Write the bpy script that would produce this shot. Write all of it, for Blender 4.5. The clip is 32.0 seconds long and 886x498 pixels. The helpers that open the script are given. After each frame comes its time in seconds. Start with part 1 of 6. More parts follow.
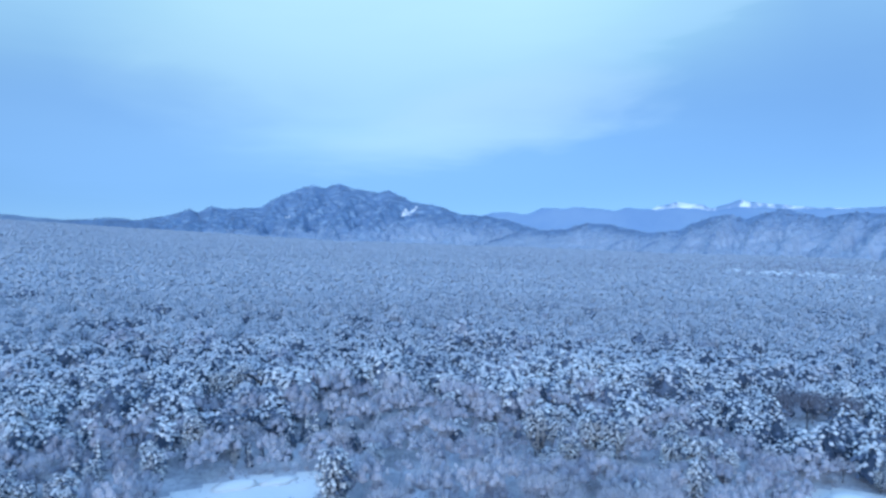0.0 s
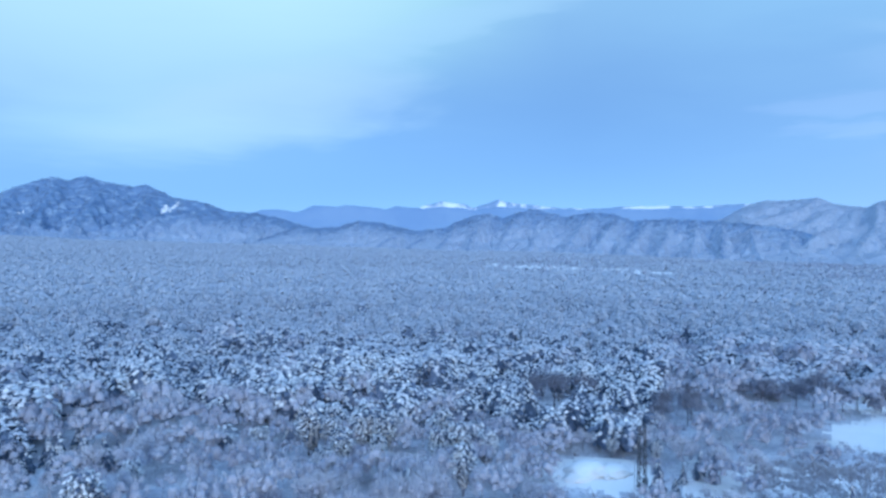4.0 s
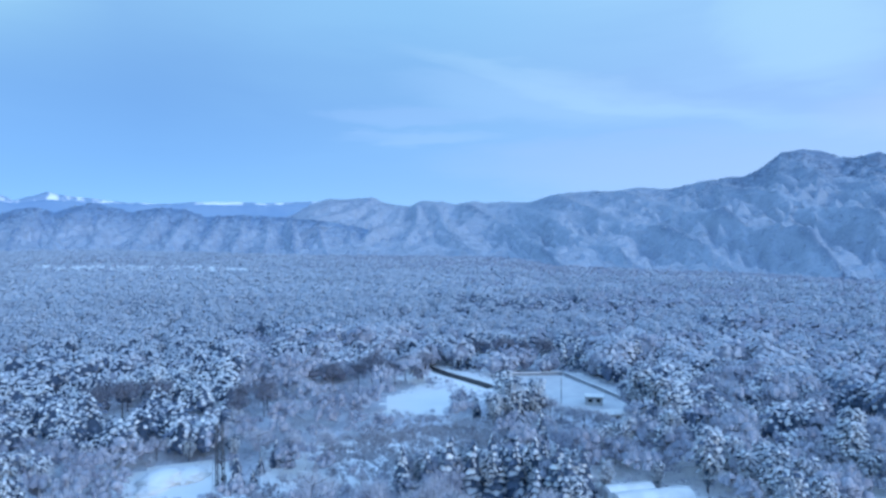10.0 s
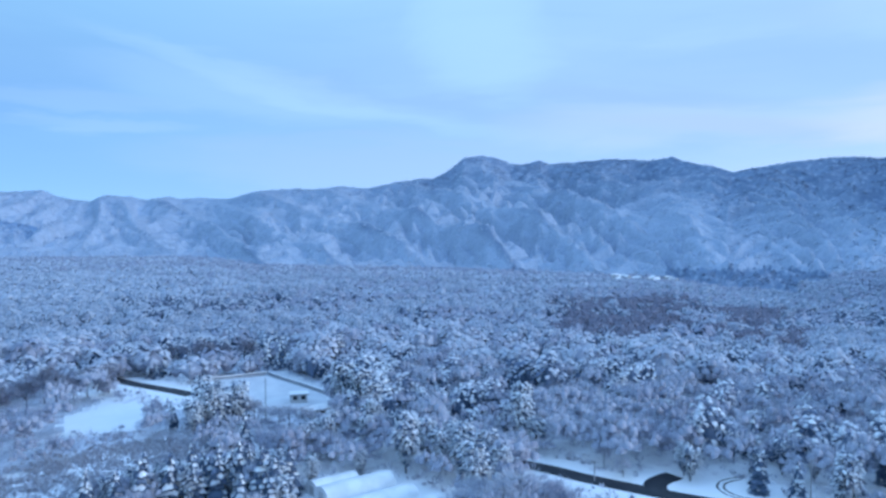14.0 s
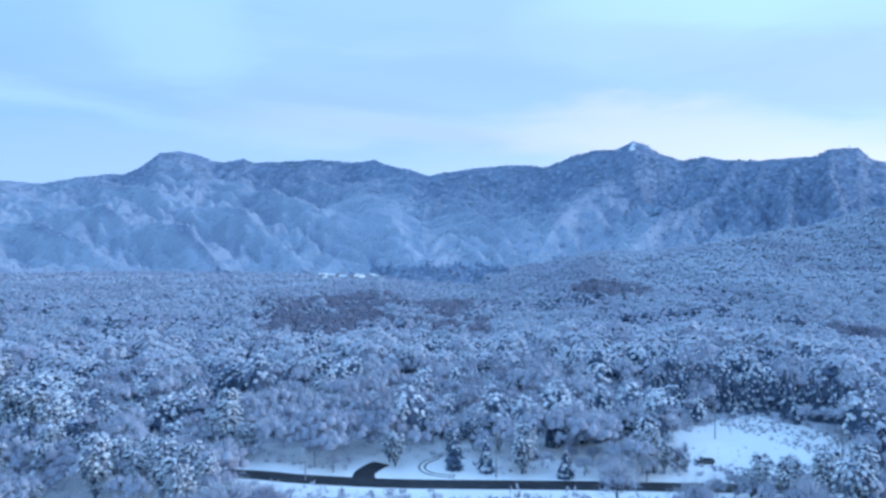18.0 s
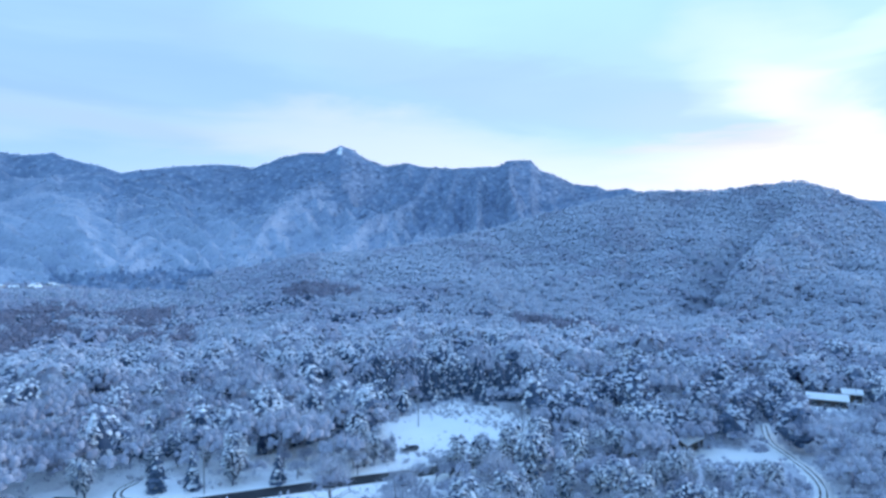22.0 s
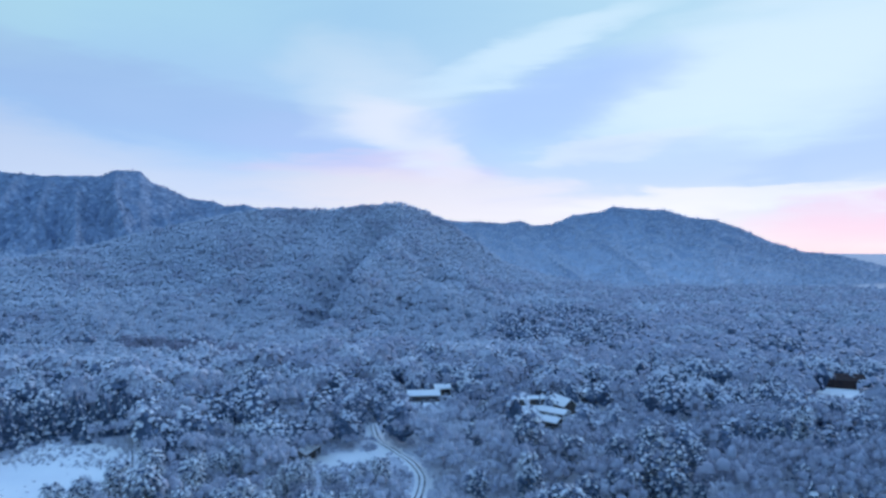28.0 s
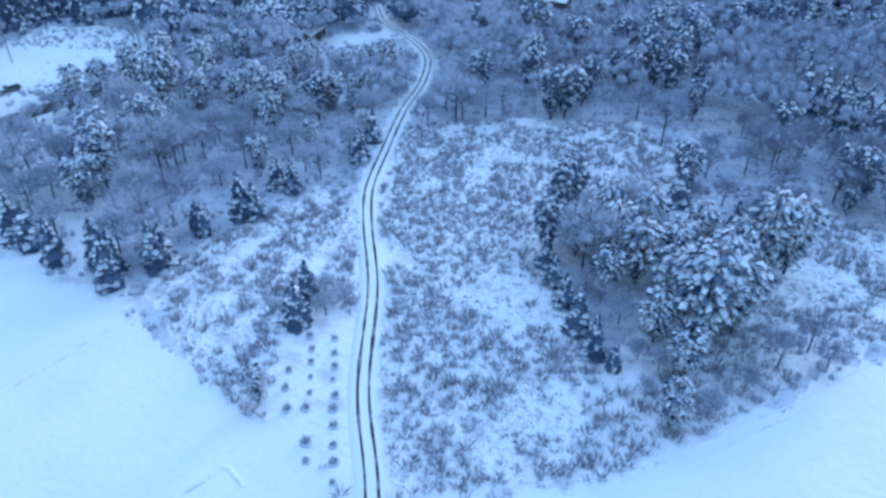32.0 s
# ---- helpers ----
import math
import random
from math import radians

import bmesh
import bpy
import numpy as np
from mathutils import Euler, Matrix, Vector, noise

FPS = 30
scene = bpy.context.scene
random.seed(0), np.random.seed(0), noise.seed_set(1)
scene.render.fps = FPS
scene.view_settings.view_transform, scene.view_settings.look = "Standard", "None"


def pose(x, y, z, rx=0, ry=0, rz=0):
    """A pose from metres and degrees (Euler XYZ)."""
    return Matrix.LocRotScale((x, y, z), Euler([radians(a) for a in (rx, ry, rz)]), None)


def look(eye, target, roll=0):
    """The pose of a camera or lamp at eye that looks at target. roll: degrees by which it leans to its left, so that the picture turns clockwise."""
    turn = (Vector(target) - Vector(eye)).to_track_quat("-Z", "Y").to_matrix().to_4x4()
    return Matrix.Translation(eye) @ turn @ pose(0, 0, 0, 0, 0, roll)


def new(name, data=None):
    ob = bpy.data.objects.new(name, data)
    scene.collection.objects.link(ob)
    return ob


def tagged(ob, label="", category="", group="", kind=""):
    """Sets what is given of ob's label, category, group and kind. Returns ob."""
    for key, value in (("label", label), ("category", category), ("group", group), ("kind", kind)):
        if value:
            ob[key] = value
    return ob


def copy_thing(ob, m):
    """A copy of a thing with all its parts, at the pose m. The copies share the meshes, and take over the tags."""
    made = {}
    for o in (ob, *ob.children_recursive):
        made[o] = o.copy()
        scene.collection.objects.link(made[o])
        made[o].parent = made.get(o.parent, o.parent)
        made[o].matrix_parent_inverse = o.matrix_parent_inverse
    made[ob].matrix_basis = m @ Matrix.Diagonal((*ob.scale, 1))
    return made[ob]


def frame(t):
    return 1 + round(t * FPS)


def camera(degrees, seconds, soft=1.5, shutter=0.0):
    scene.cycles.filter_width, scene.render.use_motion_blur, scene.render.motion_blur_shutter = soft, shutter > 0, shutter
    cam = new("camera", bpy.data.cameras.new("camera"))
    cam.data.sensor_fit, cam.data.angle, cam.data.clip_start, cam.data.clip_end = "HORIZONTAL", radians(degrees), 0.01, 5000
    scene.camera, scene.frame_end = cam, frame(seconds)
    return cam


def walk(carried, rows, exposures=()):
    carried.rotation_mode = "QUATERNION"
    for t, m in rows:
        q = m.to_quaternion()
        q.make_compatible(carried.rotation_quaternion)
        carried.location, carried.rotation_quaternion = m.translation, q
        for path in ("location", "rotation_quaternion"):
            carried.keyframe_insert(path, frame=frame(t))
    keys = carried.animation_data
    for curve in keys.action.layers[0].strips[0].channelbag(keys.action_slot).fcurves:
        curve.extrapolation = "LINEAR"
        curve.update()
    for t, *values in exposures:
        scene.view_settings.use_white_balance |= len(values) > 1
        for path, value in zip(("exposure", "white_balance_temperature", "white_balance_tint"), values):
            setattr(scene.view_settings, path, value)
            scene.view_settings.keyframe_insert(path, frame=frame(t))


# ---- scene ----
EYE = 55.0
cam = camera(64.97, 32.0, soft=2.8)
# seconds, bearing (clockwise from +y), pitch, roll: a hovering drone that turns where it is
ROWS = [
    (0.0, -0.00, -1.30, 0.03),
    (0.5, 1.98, -1.33, 0.06),
    (1.0, 3.98, -1.35, 0.07),
    (1.5, 6.17, -1.37, 0.08),
    (2.0, 8.42, -1.40, 0.10),
    (2.5, 10.74, -1.44, 0.12),
    (4.5, 21.54, -1.48, 0.03),
    (5.0, 24.55, -1.49, 0.03),
    (5.5, 27.53, -1.49, -0.01),
    (6.0, 30.39, -1.48, -0.00),
    (6.5, 33.23, -1.48, 0.01),
    (7.0, 36.03, -1.49, 0.02),
    (7.5, 38.82, -1.52, 0.03),
    (8.0, 41.60, -1.56, 0.04),
    (8.5, 44.38, -1.60, 0.02),
    (9.0, 47.16, -1.66, -0.02),
    (9.5, 49.92, -1.72, -0.07),
    (10.0, 52.69, -1.80, -0.06),
    (10.5, 55.49, -1.86, -0.02),
    (11.0, 58.58, -1.90, -0.00),
    (11.5, 61.66, -1.92, -0.01),
    (12.0, 64.69, -1.94, -0.00),
    (12.5, 67.71, -1.96, 0.01),
    (13.0, 70.75, -1.98, 0.02),
    (13.5, 73.79, -1.99, 0.03),
    (14.0, 76.80, -2.00, 0.04),
    (14.5, 79.81, -2.00, 0.04),
    (16.5, 91.76, -2.01, -0.03),
    (17.0, 94.72, -2.01, -0.03),
    (17.5, 97.65, -2.00, -0.05),
    (18.0, 100.58, -2.00, -0.07),
    (18.5, 103.51, -2.00, -0.06),
    (19.0, 106.45, -1.99, -0.05),
    (19.5, 109.36, -1.96, -0.05),
    (20.0, 112.29, -1.94, -0.04),
    (20.5, 115.30, -1.91, -0.08),
    (21.0, 118.28, -1.88, -0.11),
    (21.5, 121.22, -1.86, -0.08),
    (22.0, 124.15, -1.84, -0.03),
    (22.5, 127.07, -1.79, 0.00),
    (23.0, 129.95, -1.73, 0.03),
    (23.5, 132.81, -1.66, 0.05),
    (24.0, 135.65, -1.55, 0.06),
    (24.5, 138.46, -1.44, 0.06),
    (25.0, 141.20, -1.35, 0.08),
    (25.5, 143.87, -1.27, 0.10),
    (26.0, 146.50, -1.19, 0.08),
    (26.5, 149.14, -1.10, 0.02),
    (28.5, 155.39, -0.55, 0.18),
    (29.0, 155.21, -2.09, 0.11),
    (29.5, 154.98, -7.42, 0.10),
    (30.0, 154.77, -13.12, 0.08),
    (30.5, 154.62, -18.78, 0.05),
    (31.0, 154.51, -24.31, 0.01),
    (31.5, 154.44, -29.23, -0.02),
    (32.0, 154.37, -33.96, -0.09),
]
walk(cam, [(t, Matrix.Translation((0, 0, EYE)) @ pose(0, 0, 0, 0, 0, -b) @ pose(0, 0, 0, 90 + p, 0, 0) @ pose(0, 0, 0, 0, 0, r)) for t, b, p, r in ROWS], [(0, 0.02, 6500, 11), (9, 0.0, 6500, 11), (15, 0.13, 6500, 11.5), (22, 0.19, 6500, 12), (25, 0.07, 6480, 13), (28.5, -0.26, 6460, 13), (29.5, -0.22, 6460, 13), (30.2, -0.13, 6480, 14), (31, 0.1, 6500, 15), (32, 0.18, 6500, 14)])

# ---- sky and light ----
SUNSET = 192.0  # bearing of the glow
world = bpy.data.worlds.new("winter_sky")
scene.world = world
world.use_nodes = True
wt = world.node_tree
wt.nodes.clear()


def wmath(op, a, b=0.0, c=0.0):
    n = wt.nodes.new("ShaderNodeMath")
    n.operation = op
    for i, v in enumerate((a, b, c)):
        if isinstance(v, (int, float)):
            n.inputs[i].default_value = v
        else:
            wt.links.new(v, n.inputs[i])
    return n.outputs[0]


def wsmooth(v, lo, hi, to0=0.0, to1=1.0):
    n = wt.nodes.new("ShaderNodeMapRange")
    n.interpolation_type = "SMOOTHSTEP"
    wt.links.new(v, n.inputs[0])
    for i, q in zip((1, 2, 3, 4), (lo, hi, to0, to1)):
        n.inputs[i].default_value = q
    return n.outputs[0]


def wmix(f, a, b, blend="MIX"):
    n = wt.nodes.new("ShaderNodeMix")
    n.data_type, n.blend_type = "RGBA", blend
    for i, v in ((0, f), (6, a), (7, b)):
        if isinstance(v, (int, float)):
            n.inputs[i].default_value = v
        elif isinstance(v, tuple):
            n.inputs[i].default_value = (*v, 1)
        else:
            wt.links.new(v, n.inputs[i])
    return n.outputs[2]


def wnoise(vector, scale, detail=4.0, rough=0.5, warp=0.0):
    n = wt.nodes.new("ShaderNodeTexNoise")
    wt.links.new(vector, n.inputs["Vector"])
    for k, v in (("Scale", scale), ("Detail", detail), ("Roughness", rough), ("Distortion", warp)):
        n.inputs[k].default_value = v
    return n.outputs[0]


wcoord = wt.nodes.new("ShaderNodeTexCoord")
wsep = wt.nodes.new("ShaderNodeSeparateXYZ")
wt.links.new(wcoord.outputs["Generated"], wsep.inputs[0])
vx, vy, vz = wsep.outputs
height = wmath("MAXIMUM", vz, 0.0)
# a flat deck of cloud: the way met with a level sheet overhead
deck = wmath("ADD", height, 0.16)
wcomb = wt.nodes.new("ShaderNodeCombineXYZ")
wt.links.new(wmath("DIVIDE", vx, deck), wcomb.inputs[0])
wt.links.new(wmath("DIVIDE", vy, deck), wcomb.inputs[1])
sheet = wcomb.outputs[0]
fine = wnoise(sheet, 1.5, 5.0, 0.5, 0.9)
# bearing and rise of the way in degrees, stirred a little so that the clouds have ragged edges
AIM = 78.0
wband = wt.nodes.new("ShaderNodeCombineXYZ")
for i, (v, q) in enumerate(((vx, 1.3), (vy, 1.3), (vz, 7.0))):
    wt.links.new(wmath("MULTIPLY", v, q), wband.inputs[i])
streak = wnoise(wband.outputs[0], 1.7, 5.0, 0.55, 0.5)
curl = wnoise(wband.outputs[0], 4.5, 4.0, 0.55, 0.8)
across = wmath("SUBTRACT", wmath("MULTIPLY", vx, math.cos(radians(AIM))), wmath("MULTIPLY", vy, math.sin(radians(AIM))))
along_aim = wmath("ADD", wmath("MULTIPLY", vx, math.sin(radians(AIM))), wmath("MULTIPLY", vy, math.cos(radians(AIM))))
bearing = wmath("MULTIPLY_ADD", wmath("ARCTAN2", across, along_aim), 180 / math.pi, AIM)
rise_of = wmath("MULTIPLY", wmath("ARCSINE", height), 180 / math.pi)
ragged_b = wmath("ADD", bearing, wmath("MULTIPLY_ADD", fine, 10.0, -5.0))
ragged_r = wmath("ADD", rise_of, wmath("ADD", wmath("MULTIPLY_ADD", streak, 6.0, -3.0), wmath("MULTIPLY_ADD", curl, 2.2, -1.1)))


def srgb(r, g, b):
    return tuple((c / 255 / 12.92) if c < 10 else ((c / 255 + 0.055) / 1.055) ** 2.4 for c in (r, g, b))


def sky_ramp(stops):
    """A colour that changes with the bearing: rows of bearing and colour."""
    n = wt.nodes.new("ShaderNodeValToRGB")
    wt.links.new(wsmooth_lin(bearing, -100.0, 260.0), n.inputs[0])
    e = n.color_ramp.elements
    while len(e) < len(stops):
        e.new(0.5)
    for k, (b, c) in enumerate(stops):
        e[k].position, e[k].color = (b + 100) / 360, (*srgb(*c), 1)
    return n.outputs[0]


def wsmooth_lin(v, lo, hi):
    n = wt.nodes.new("ShaderNodeMapRange")
    wt.links.new(v, n.inputs[0])
    n.inputs[1].default_value, n.inputs[2].default_value = lo, hi
    return n.outputs[0]


def cloud(b, r, wide, tall, slope=0.0, soft=0.6):
    """A drawn-out cloud: bearing and rise of its middle, half its width and height in degrees, how far it climbs per degree."""
    db = wmath("ADD", ragged_b, -b)
    dr = wmath("SUBTRACT", wmath("ADD", ragged_r, -r), wmath("MULTIPLY", db, slope))
    q = wmath("ADD", wmath("POWER", wmath("ABSOLUTE", wmath("MULTIPLY", db, 1 / wide)), 2.0), wmath("POWER", wmath("ABSOLUTE", wmath("MULTIPLY", dr, 1 / tall)), 2.0))
    return wsmooth(q, 1.3 + soft, 0.9 - soft)


low_sky = sky_ramp([(-60, (100, 146, 195)), (-25, (104, 150, 197)), (10, (104, 152, 201)), (35, (113, 161, 209)), (60, (132, 172, 217)), (85, (159, 195, 240)), (110, (199, 221, 246)), (128, (240, 240, 244)), (150, (255, 236, 222)), (185, (255, 234, 218)), (215, (250, 220, 216)), (250, (150, 180, 226))])
mid_sky = sky_ramp([(-60, (112, 162, 208)), (-28, (122, 172, 216)), (-5, (132, 184, 224)), (14, (118, 170, 218)), (30, (112, 162, 212)), (55, (132, 182, 227)), (80, (156, 198, 246)), (110, (164, 204, 249)), (135, (178, 215, 250)), (160, (206, 234, 251)), (190, (218, 240, 251)), (250, (150, 195, 241))])
high_sky = sky_ramp([(-60, (150, 200, 234)), (-28, (162, 214, 241)), (-12, (182, 234, 241)), (6, (186, 238, 241)), (17, (168, 222, 238)), (28, (142, 194, 232)), (50, (142, 198, 239)), (80, (162, 210, 250)), (105, (166, 210, 250)), (125, (186, 236, 251)), (148, (182, 228, 251)), (172, (200, 240, 251)), (200, (205, 240, 251)), (250, (160, 210, 246))])
sky = wmix(wsmooth(rise_of, 0.5, 8.0), low_sky, mid_sky)
sky = wmix(wsmooth(rise_of, 9.0, 19.0), sky, high_sky)
# soft streaks everywhere, fading towards the horizon
sky = wmix(wmath("MULTIPLY", wmath("MULTIPLY", wsmooth(streak, 0.5, 0.72), wsmooth(rise_of, 3.0, 9.0)), 0.3), sky, wmix(1.0, sky, (1.22, 1.16, 1.06), "MULTIPLY"))
sky = wmix(wmath("MULTIPLY", wmath("MULTIPLY", wsmooth(streak, 0.5, 0.3), wsmooth(rise_of, 2.0, 8.0)), 0.3), sky, wmix(1.0, sky, (0.84, 0.87, 0.95), "MULTIPLY"))
for b, r, wide, tall, slope, soft, amount, colour in (
    (-4, 15.5, 17, 7.5, 0.1, 0.9, 0.6, (196, 242, 255)),
    (4, 9.3, 11, 2.8, 0.18, 0.9, 0.5, (194, 232, 254)),
    (24, 9.0, 12, 6.0, 0.5, 0.9, 0.25, (112, 160, 216)),
    (-26, 8.0, 10, 4.0, 0.0, 0.9, 0.4, (130, 180, 236)),
    (20, 16.5, 10, 1.4, 0.25, 0.9, 0.5, (176, 224, 255)),
    (49, 8.6, 6, 0.7, 0.04, 0.9, 0.5, (160, 200, 246)),
    (51, 6.9, 5, 0.55, 0.06, 0.9, 0.5, (168, 206, 248)),
    (63, 9.8, 11, 1.5, -0.05, 0.9, 0.55, (170, 214, 254)),
    (70, 4.8, 14, 2.0, 0.0, 0.9, 0.5, (172, 200, 242)),
    (66, 10.5, 13, 1.1, -0.2, 0.9, 0.55, (178, 222, 255)),
    (76, 9.6, 11, 1.0, -0.17, 0.9, 0.5, (150, 192, 244)),
    (80, 15.0, 5, 4.5, -0.2, 0.9, 0.5, (186, 236, 255)),
    (96, 7.6, 12, 1.8, 0.0, 0.9, 0.6, (196, 222, 250)),
    (93, 10.2, 9, 0.9, -0.05, 0.9, 0.45, (160, 198, 246)),
    (100, 12.5, 12, 1.2, -0.15, 0.9, 0.45, (158, 204, 252)),
    (118, 15.5, 9, 3.2, 0.05, 0.9, 0.6, (196, 244, 255)),
    (103, 7.0, 10, 1.0, -0.05, 0.9, 0.5, (182, 206, 248)),
    (122, 6.5, 14, 2.6, -0.08, 0.9, 0.7, (238, 244, 252)),
    (131, 11.0, 22, 2.0, -0.16, 0.8, 0.55, (176, 206, 250)),
    (149, 7.6, 11, 1.5, -0.12, 0.8, 0.5, (190, 208, 248)),
    (150, 5.9, 9, 1.0, -0.05, 0.9, 0.7, (238, 216, 236)),
    (150, 11.0, 6.5, 3.6, -0.3, 0.9, 0.6, (236, 252, 255)),
    (152, 8.5, 4.5, 2.4, -0.5, 0.9, 0.9, (250, 253, 255)),
    (157, 3.8, 15, 1.6, -0.06, 0.9, 0.8, (255, 240, 226)),
    (163, 15.4, 9, 1.2, 0.28, 0.8, 0.8, (226, 250, 255)),
    (181, 13.0, 12, 4.5, 0.2, 0.9, 0.8, (236, 255, 255)),
    (163.5, 11.2, 9, 2.6, 0.26, 0.8, 0.8, (170, 200, 250)),
    (168, 7.9, 6, 0.7, 0.1, 0.9, 0.7, (246, 250, 255)),
    (172, 6.3, 9.5, 2.1, -0.02, 0.8, 0.7, (188, 206, 246)),
    (185, 5.8, 7, 2.2, 0.2, 0.8, 0.8, (176, 196, 242)),
    (176, 3.4, 12, 0.7, -0.02, 0.9, 0.8, (255, 244, 232)),
    (191, 0.8, 12, 1.8, 0.0, 0.9, 0.9, (255, 186, 186)),
):
    gain = 1.12 if b > 162 else 1.03 if b > 144 else 0.93
    sky = wmix(wmath("MULTIPLY", cloud(b, r, wide, tall, slope, soft), amount * 0.82), sky, tuple(c * gain for c in srgb(*colour)))
sky = wmix(wsmooth(height, 0.42, 0.75), sky, (0.43, 0.83, 1.48))
nishita = wt.nodes.new("ShaderNodeTexSky")
nishita.sky_type, nishita.sun_disc = "NISHITA", False
nishita.air_density, nishita.dust_density, nishita.ozone_density = 0.4, 0.0, 4.0
nishita.sun_elevation, nishita.sun_rotation = radians(11), radians(SUNSET)
sky_bg = wt.nodes.new("ShaderNodeBackground")
sky_bg.inputs[1].default_value = 0.05
wt.links.new(nishita.outputs[0], sky_bg.inputs[0])
cloud_bg = wt.nodes.new("ShaderNodeBackground")
cloud_bg.inputs[1].default_value = 0.92
wt.links.new(sky, cloud_bg.inputs[0])
wadd = wt.nodes.new("ShaderNodeAddShader")
wt.links.new(sky_bg.outputs[0], wadd.inputs[0])
wt.links.new(cloud_bg.outputs[0], wadd.inputs[1])
wout = wt.nodes.new("ShaderNodeOutputWorld")
wt.links.new(wadd.outputs[0], wout.inputs[0])

sun = new("sun", bpy.data.lights.new("sun", "SUN"))
sun.data.energy, sun.data.angle, sun.data.color = 1.6, radians(20), (0.82, 0.91, 1.06)
sun.matrix_world = look((0, 0, 300), (-math.sin(radians(SUNSET)) * 300, -math.cos(radians(SUNSET)) * 300, 300 - 300 * math.tan(radians(11))))


# ---- materials ----
def material(name, base, rough=0.8, dark=None, scale=0.5, dark_at=(0.45, 0.62), fine_scale=0.0, fine=None, fine_at=(0.45, 0.6), fine_amount=0.5, bump=0.0, bump_scale=1.0, island=None, per_object=None, stretch=(1, 1, 1), metal=0.0, mapped=False, second=None, glow=None):
    """Base colour mixed with a second one by a broad noise and with a third by a fine one; island: colour for a random share per piece."""
    m = bpy.data.materials.new(name)
    m.use_nodes = True
    nt = m.node_tree
    bs = nt.nodes["Principled BSDF"]
    bs.inputs["Roughness"].default_value, bs.inputs["Metallic"].default_value = rough, metal
    bs.inputs["Specular IOR Level"].default_value = 0.3
    geo = nt.nodes.new("ShaderNodeNewGeometry")
    mp = nt.nodes.new("ShaderNodeMapping")
    mp.inputs["Scale"].default_value = stretch
    if mapped:
        uv = nt.nodes.new("ShaderNodeUVMap")
        uv.uv_map = "UVMap"
        nt.links.new(uv.outputs[0], mp.inputs[0])
    else:
        nt.links.new(geo.outputs["Position"], mp.inputs[0])

    def noise_at(s, detail):
        n = nt.nodes.new("ShaderNodeTexNoise")
        n.inputs["Scale"].default_value, n.inputs["Detail"].default_value = s, detail
        nt.links.new(mp.outputs[0], n.inputs["Vector"])
        return n.outputs[0]

    def ramp(v, lo, hi, top=1.0):
        n = nt.nodes.new("ShaderNodeMapRange")
        nt.links.new(v, n.inputs[0])
        for i, q in zip((1, 2, 3, 4), (lo, hi, 0.0, top)):
            n.inputs[i].default_value = q
        return n.outputs[0]

    def mix(f, a, b):
        n = nt.nodes.new("ShaderNodeMix")
        n.data_type = "RGBA"
        nt.links.new(f, n.inputs[0])
        for i, v in ((6, a), (7, b)):
            if isinstance(v, tuple):
                n.inputs[i].default_value = (*v, 1)
            else:
                nt.links.new(v, n.inputs[i])
        return n.outputs[2]

    col = base
    if dark:
        col = mix(ramp(noise_at(scale, 5.0), *dark_at), col, dark)
    if fine:
        col = mix(ramp(noise_at(fine_scale, 4.0), *fine_at, fine_amount), col, fine)
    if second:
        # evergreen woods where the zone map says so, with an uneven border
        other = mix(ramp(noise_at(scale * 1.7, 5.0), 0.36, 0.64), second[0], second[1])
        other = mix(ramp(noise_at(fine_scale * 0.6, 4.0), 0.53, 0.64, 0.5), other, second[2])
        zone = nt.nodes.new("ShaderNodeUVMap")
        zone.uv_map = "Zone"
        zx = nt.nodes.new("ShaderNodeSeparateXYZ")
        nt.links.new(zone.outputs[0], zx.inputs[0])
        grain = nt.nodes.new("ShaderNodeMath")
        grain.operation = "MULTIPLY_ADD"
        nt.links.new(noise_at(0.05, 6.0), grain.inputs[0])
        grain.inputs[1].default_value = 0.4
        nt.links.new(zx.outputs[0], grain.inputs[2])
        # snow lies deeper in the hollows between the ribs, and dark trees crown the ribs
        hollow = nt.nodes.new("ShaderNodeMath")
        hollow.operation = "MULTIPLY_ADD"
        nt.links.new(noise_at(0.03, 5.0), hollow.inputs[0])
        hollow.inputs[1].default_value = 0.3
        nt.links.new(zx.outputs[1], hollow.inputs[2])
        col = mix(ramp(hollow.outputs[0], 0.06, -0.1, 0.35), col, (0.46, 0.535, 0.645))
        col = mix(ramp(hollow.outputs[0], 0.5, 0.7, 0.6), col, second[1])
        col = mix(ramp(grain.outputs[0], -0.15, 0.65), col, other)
    if island:
        col = mix(geo.outputs["Random Per Island"], col, island)
    if per_object:
        oi = nt.nodes.new("ShaderNodeObjectInfo")
        col = mix(oi.outputs["Random"], col, per_object)
    if isinstance(col, tuple):
        bs.inputs["Base Color"].default_value = (*col, 1)
    else:
        nt.links.new(col, bs.inputs["Base Color"])
    if glow:
        bs.inputs["Emission Color"].default_value, bs.inputs["Emission Strength"].default_value = (*glow, 1), 1.0
    if bump:
        b = nt.nodes.new("ShaderNodeBump")
        b.inputs["Strength"].default_value, b.inputs["Distance"].default_value = bump, 0.3 / bump_scale
        nt.links.new(noise_at(bump_scale, 6.0), b.inputs["Height"])
        nt.links.new(b.outputs[0], bs.inputs["Normal"])
    return m


